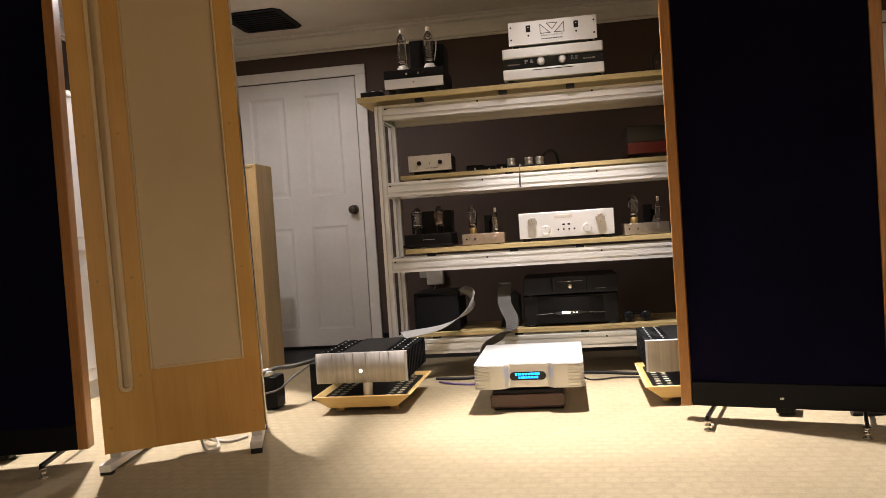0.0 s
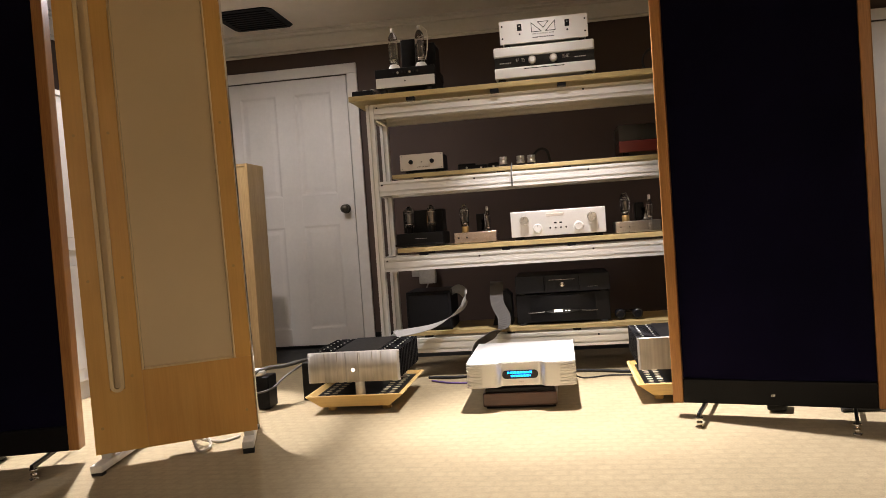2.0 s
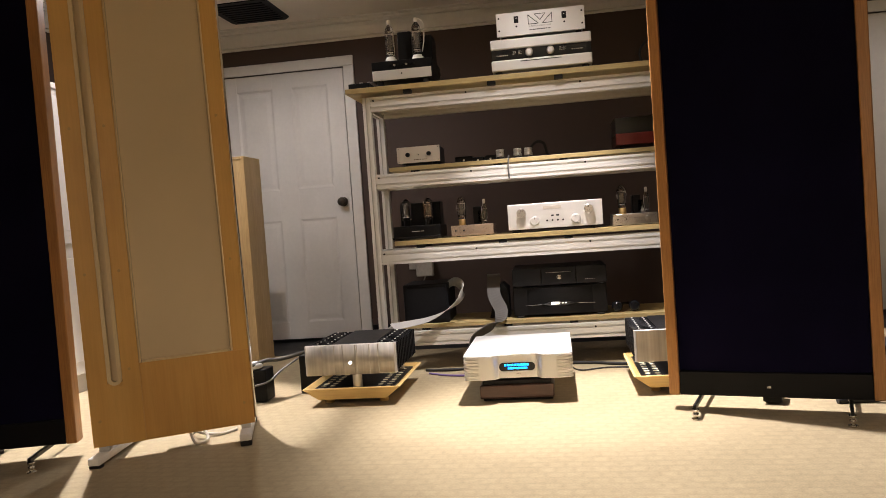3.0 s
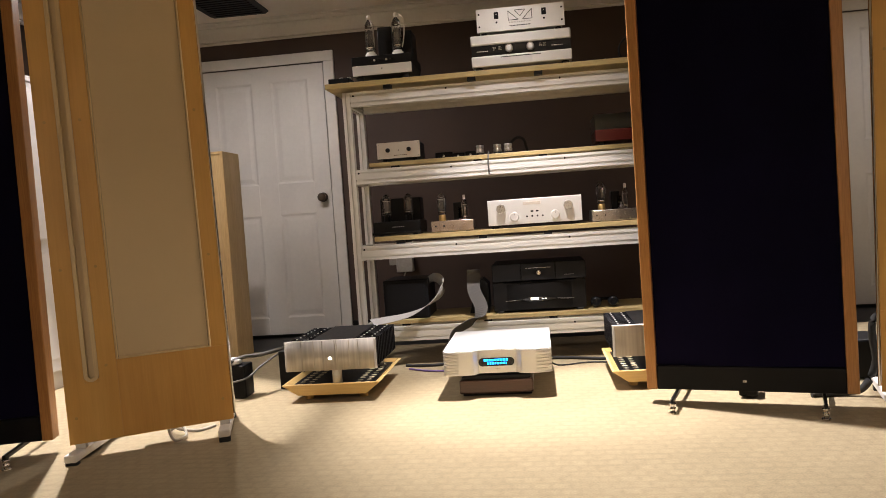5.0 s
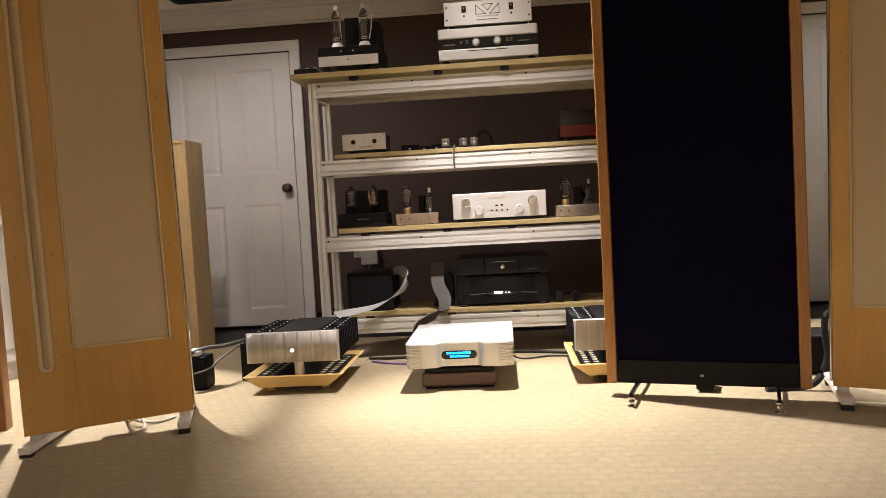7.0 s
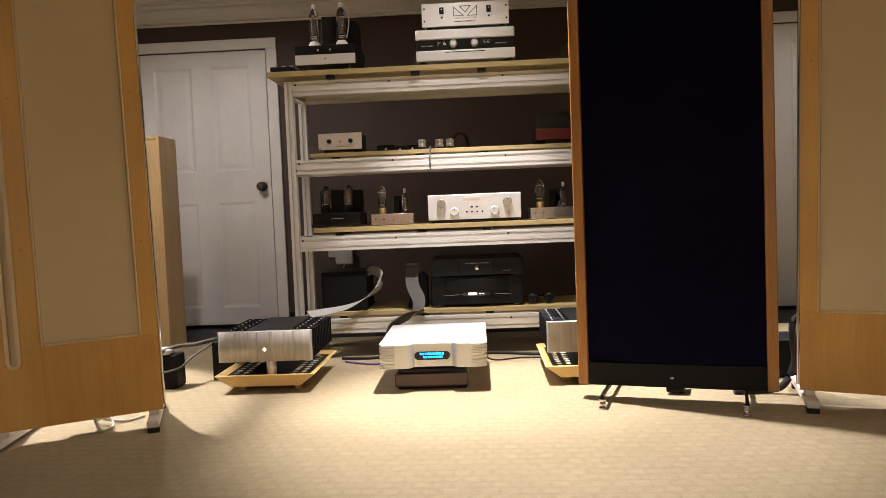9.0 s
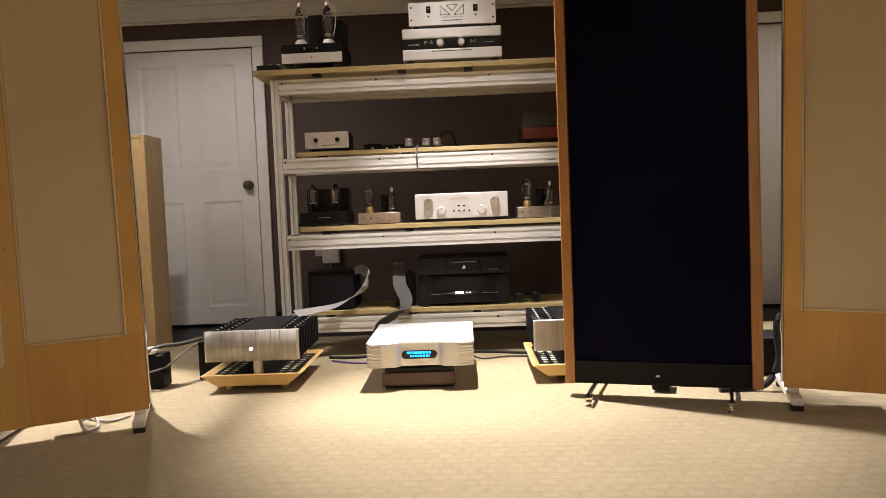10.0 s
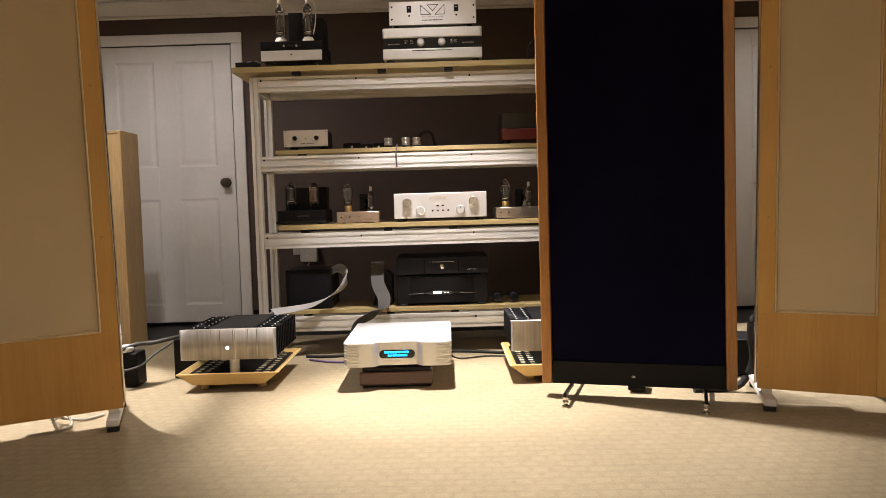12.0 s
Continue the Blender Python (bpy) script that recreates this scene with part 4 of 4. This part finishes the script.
wc = thing("white_cabinet", pose(LEFT_X, 3.62, 0), "tall white panelled cabinet against the side wall", "cabinet")
part("body", box(0.004, 0.4, 0, 1.0, 0.0, 1.66, 0.003), WHITE, wc)
part("top", box(0.002, 0.42, -0.015, 1.015, 1.6605, 1.69, 0.004), WHITE, wc)
for y in (0.02, 0.51):
    for z0, z1 in ((0.1, 0.74), (0.82, 1.62)):
        dr = part("door", box(0.4005, 0.42, y, y + 0.47, z0, z1, 0.003), WHITE, wc)
        part("door_panel", box(0.4205, 0.424, y + 0.07, y + 0.4, z0 + 0.07, z1 - 0.07, 0.0015), WHITE, dr)


# ---- loudspeakers ----
def tall_speaker(m, label):
    """Black cloth panel in a wooden frame on metal feet; x along the front, from the frame's inner edge."""
    s = thing("electrostatic_loudspeaker", m, label, "loudspeaker", "tall black loudspeakers")
    w, top, z0 = 0.745, 2.08, 0.058
    for a, b in ((0.0, 0.04), (w - 0.04, w)):
        part("frame_side", box(a, b, 0.0, 0.066, z0, top, 0.004), CHERRY, s, "warm cherry-wood side frame")
    part("frame_top", box(0.0405, w - 0.0405, 0.0, 0.066, top - 0.04, top, 0.003), CHERRY, s)
    bm = bmesh.new()
    rows = 14
    grid = [[bm.verts.new((0.041 + (w - 0.082) * i / rows, 0.014 + 0.012 * (2 * i / rows - 1) ** 2 - 0.006, z)) for i in range(rows + 1)] for z in (z0 + 0.094, top - 0.041)]
    for i in range(rows):
        bm.faces.new((grid[0][i], grid[0][i + 1], grid[1][i + 1], grid[1][i]))
    bmesh.ops.solidify(bm, geom=bm.faces[:], thickness=0.006)
    part("grille", bm, CLOTH, s, "bowed black grille cloth")
    part("back_panel", box(0.041, w - 0.041, 0.04, 0.06, z0 + 0.094, top - 0.041), BLACK, s)
    plinth = part("plinth", box(0.041, w - 0.041, 0.004, 0.062, z0, z0 + 0.092, 0.003), SATIN, s, "satin black lower plate")
    part("badge", box(0.355, 0.369, 0.0015, 0.0038, z0 + 0.034, z0 + 0.042, 0.0005), STEEL, plinth)
    for x in (0.115, 0.63):
        part("stay", box(x - 0.006, x + 0.006, -0.15, 0.3, 0.04, 0.0575, 0.003), BLACK, s)
        for y in (-0.135, 0.28):
            f = part("spike", lathe([(0.003, 0.0), (0.011, 0.014), (0.011, 0.024), (0.006, 0.026), (0.006, 0.03), (0.013, 0.032), (0.013, 0.0395)], (x, y, 0), seg=14), CHROME, s)
            part("spike_disc", rod(0.016, 0.0, 0.005, (x, y, 0), seg=14), CHROME, f)
    part("power_unit", box(0.33, 0.4, 0.12, 0.24, 0.012, 0.0575, 0.006), BLACK, s)
    for x in (0.345, 0.385):
        part("foot", rod(0.012, 0, 0.012, (x, 0.18, 0)), RUBBER, s)
    return s


tall_speaker(pose(0.384, 3.123, 0, 0, 0, -17.5), "tall black loudspeaker in a cherry-wood frame on chrome spikes")


def mirrored(bm, flip):
    if flip:
        bmesh.ops.scale(bm, vec=(-1, 1, 1), verts=bm.verts[:])
    return bm


def panel_speaker(m, flip, label):
    """A planar loudspeaker: wooden frame, cloth window, narrow tweeter slot, white steel feet. x runs outwards from the inner edge."""
    s = thing("planar_loudspeaker", m, label, "loudspeaker", "tall wooden panel loudspeakers")
    P = lambda name, bm, mat, par=s, lab="": part(name, mirrored(bm, flip), mat, par, lab)
    w, z0, top, d = 0.58, 0.066, 2.05, 0.034
    i0, i1, iz, itop = 0.057, 0.397, 0.356, 1.92
    s0, s1, sz = 0.46, 0.512, 0.283
    bm = bmesh.new()
    for a, b, c, e in ((i1 + 0.0004, w, z0, sz), (i1 + 0.0004, s0, sz, top), (s1, w, sz, top), (s0, s1, top - 0.012, top)):
        box(a, b, 0, d, c, e, bm=bm)
    P("outer_stile", bm, MAPLE)
    P("inner_stile", box(0.0, i0, 0.0005, d, iz + 0.0004, top, 0.0006), MAPLE)
    P("bottom_rail", box(0.0, i1, 0.0005, d, z0, iz, 0.0006), RAIL, s, "reddish maple bottom rail")
    P("top_rail", box(i0 + 0.0004, i1, 0.0005, d, itop, top, 0.0006), RAIL)
    for a, b, c, e in ((i0, i0 + 0.009, iz, itop), (i1 - 0.009, i1, iz, itop), (i0 + 0.009, i1 - 0.009, iz, iz + 0.009)):
        P("bead", box(a + 0.0006, b - 0.0006, -0.004, 0.02, c + 0.0006, e, 0.003), RIM)
    P("cloth", box(i0 + 0.0095, i1 - 0.0095, 0.006, 0.012, iz + 0.0095, itop - 0.001), FABRIC, s, "taut beige cloth window")
    sc, ro, ri = (s0 + s1) / 2, (s1 - s0) / 2 - 0.001, (s1 - s0) / 2 - 0.015
    arc = [math.pi * k / 12 for k in range(13)]
    outer = [(sc - ro * math.cos(q), sz + ro - ro * 0.9 * math.sin(q)) for q in arc]
    inner = [(sc + ri * math.cos(q), sz + ro - ri * 0.9 * math.sin(q)) for q in arc]
    P("slot_rim", prism([(sc - ro, top - 0.02)] + outer + [(sc + ro, top - 0.02), (sc + ri, top - 0.02)] + inner + [(sc - ri, top - 0.02)], -0.003, 0.02, "y"), RIM, s, "pale rounded rim of the tweeter slot")
    P("tweeter_cloth", box(s0 + 0.003, s1 - 0.003, 0.0205, 0.0245, sz + 0.003, top - 0.02), FABRIC)
    P("slot_corner", box(s0 + 0.0003, s1 - 0.0003, 0.0006, 0.0195, sz + 0.0003, sz + 0.0125), MAPLE)
    P("edge_strip", rod(0.0055, z0 + 0.02, top, (-0.006, 0.008, 0), seg=12), CHROME, s, "polished metal edge strip")
    P("back", box(0.01, w - 0.01, d + 0.0005, d + 0.012, z0 + 0.01, top - 0.01), RUBBER)
    for x, zs in ((0.034, (0.15, 0.711, 1.263, 1.8)), (0.433, (0.34, 0.706, 1.24, 1.8)), (0.55, (0.16, 0.703, 1.235, 1.8))):
        for z in zs:
            P("screw", rod(0.0055, 0.001, -0.002, (x, 0, z), "y", 12), BRASS)
    for x, turn in ((0.035, 8), (0.548, 20)):
        def T(bm):
            bmesh.ops.rotate(bm, cent=(x, 0.0, 0.0), matrix=Matrix.Rotation(radians(turn), 3, "Z"), verts=bm.verts[:])
            return bm
        f = P("floor_bar", T(box(x - 0.022, x + 0.022, -0.085, 0.34, 0.02, 0.048, 0.005)), WHITE_METAL, s, "white steel foot bar")
        P("bracket", T(box(x - 0.018, x + 0.018, 0.003, 0.03, 0.0485, 0.0655)), WHITE_METAL, f)
        P("brace", T(prism([(0.06, 0.0485), (0.3, 0.0485), (0.064, 0.4)], x - 0.004, x + 0.004, "x")), WHITE_METAL, f)
        for y in (-0.065, 0.31):
            P("rubber_tip", T(box(x - 0.021, x + 0.021, y - 0.016, y + 0.016, 0.0, 0.0198, 0.003)), RUBBER, f)
    P("terminal_box", box(0.2, 0.34, d + 0.013, d + 0.07, 0.09, 0.26, 0.005), BLACK)
    return s


panel_speaker(pose(-1.219, 2.88, 0, 0, -1.0, 27), True, "tall honey-maple panel loudspeaker with a beige cloth window")
panel_speaker(pose(1.166, 2.9, 0, 0, 1.0, -22), False, "tall honey-maple panel loudspeaker beside the black one")
tall_speaker(pose(-1.89 - 0.705 * math.cos(radians(14)), 2.68 - 0.705 * math.sin(radians(14)), 0, 0.75, 0, 14), "tall black loudspeaker in a cherry-wood frame beside the wooden panel")
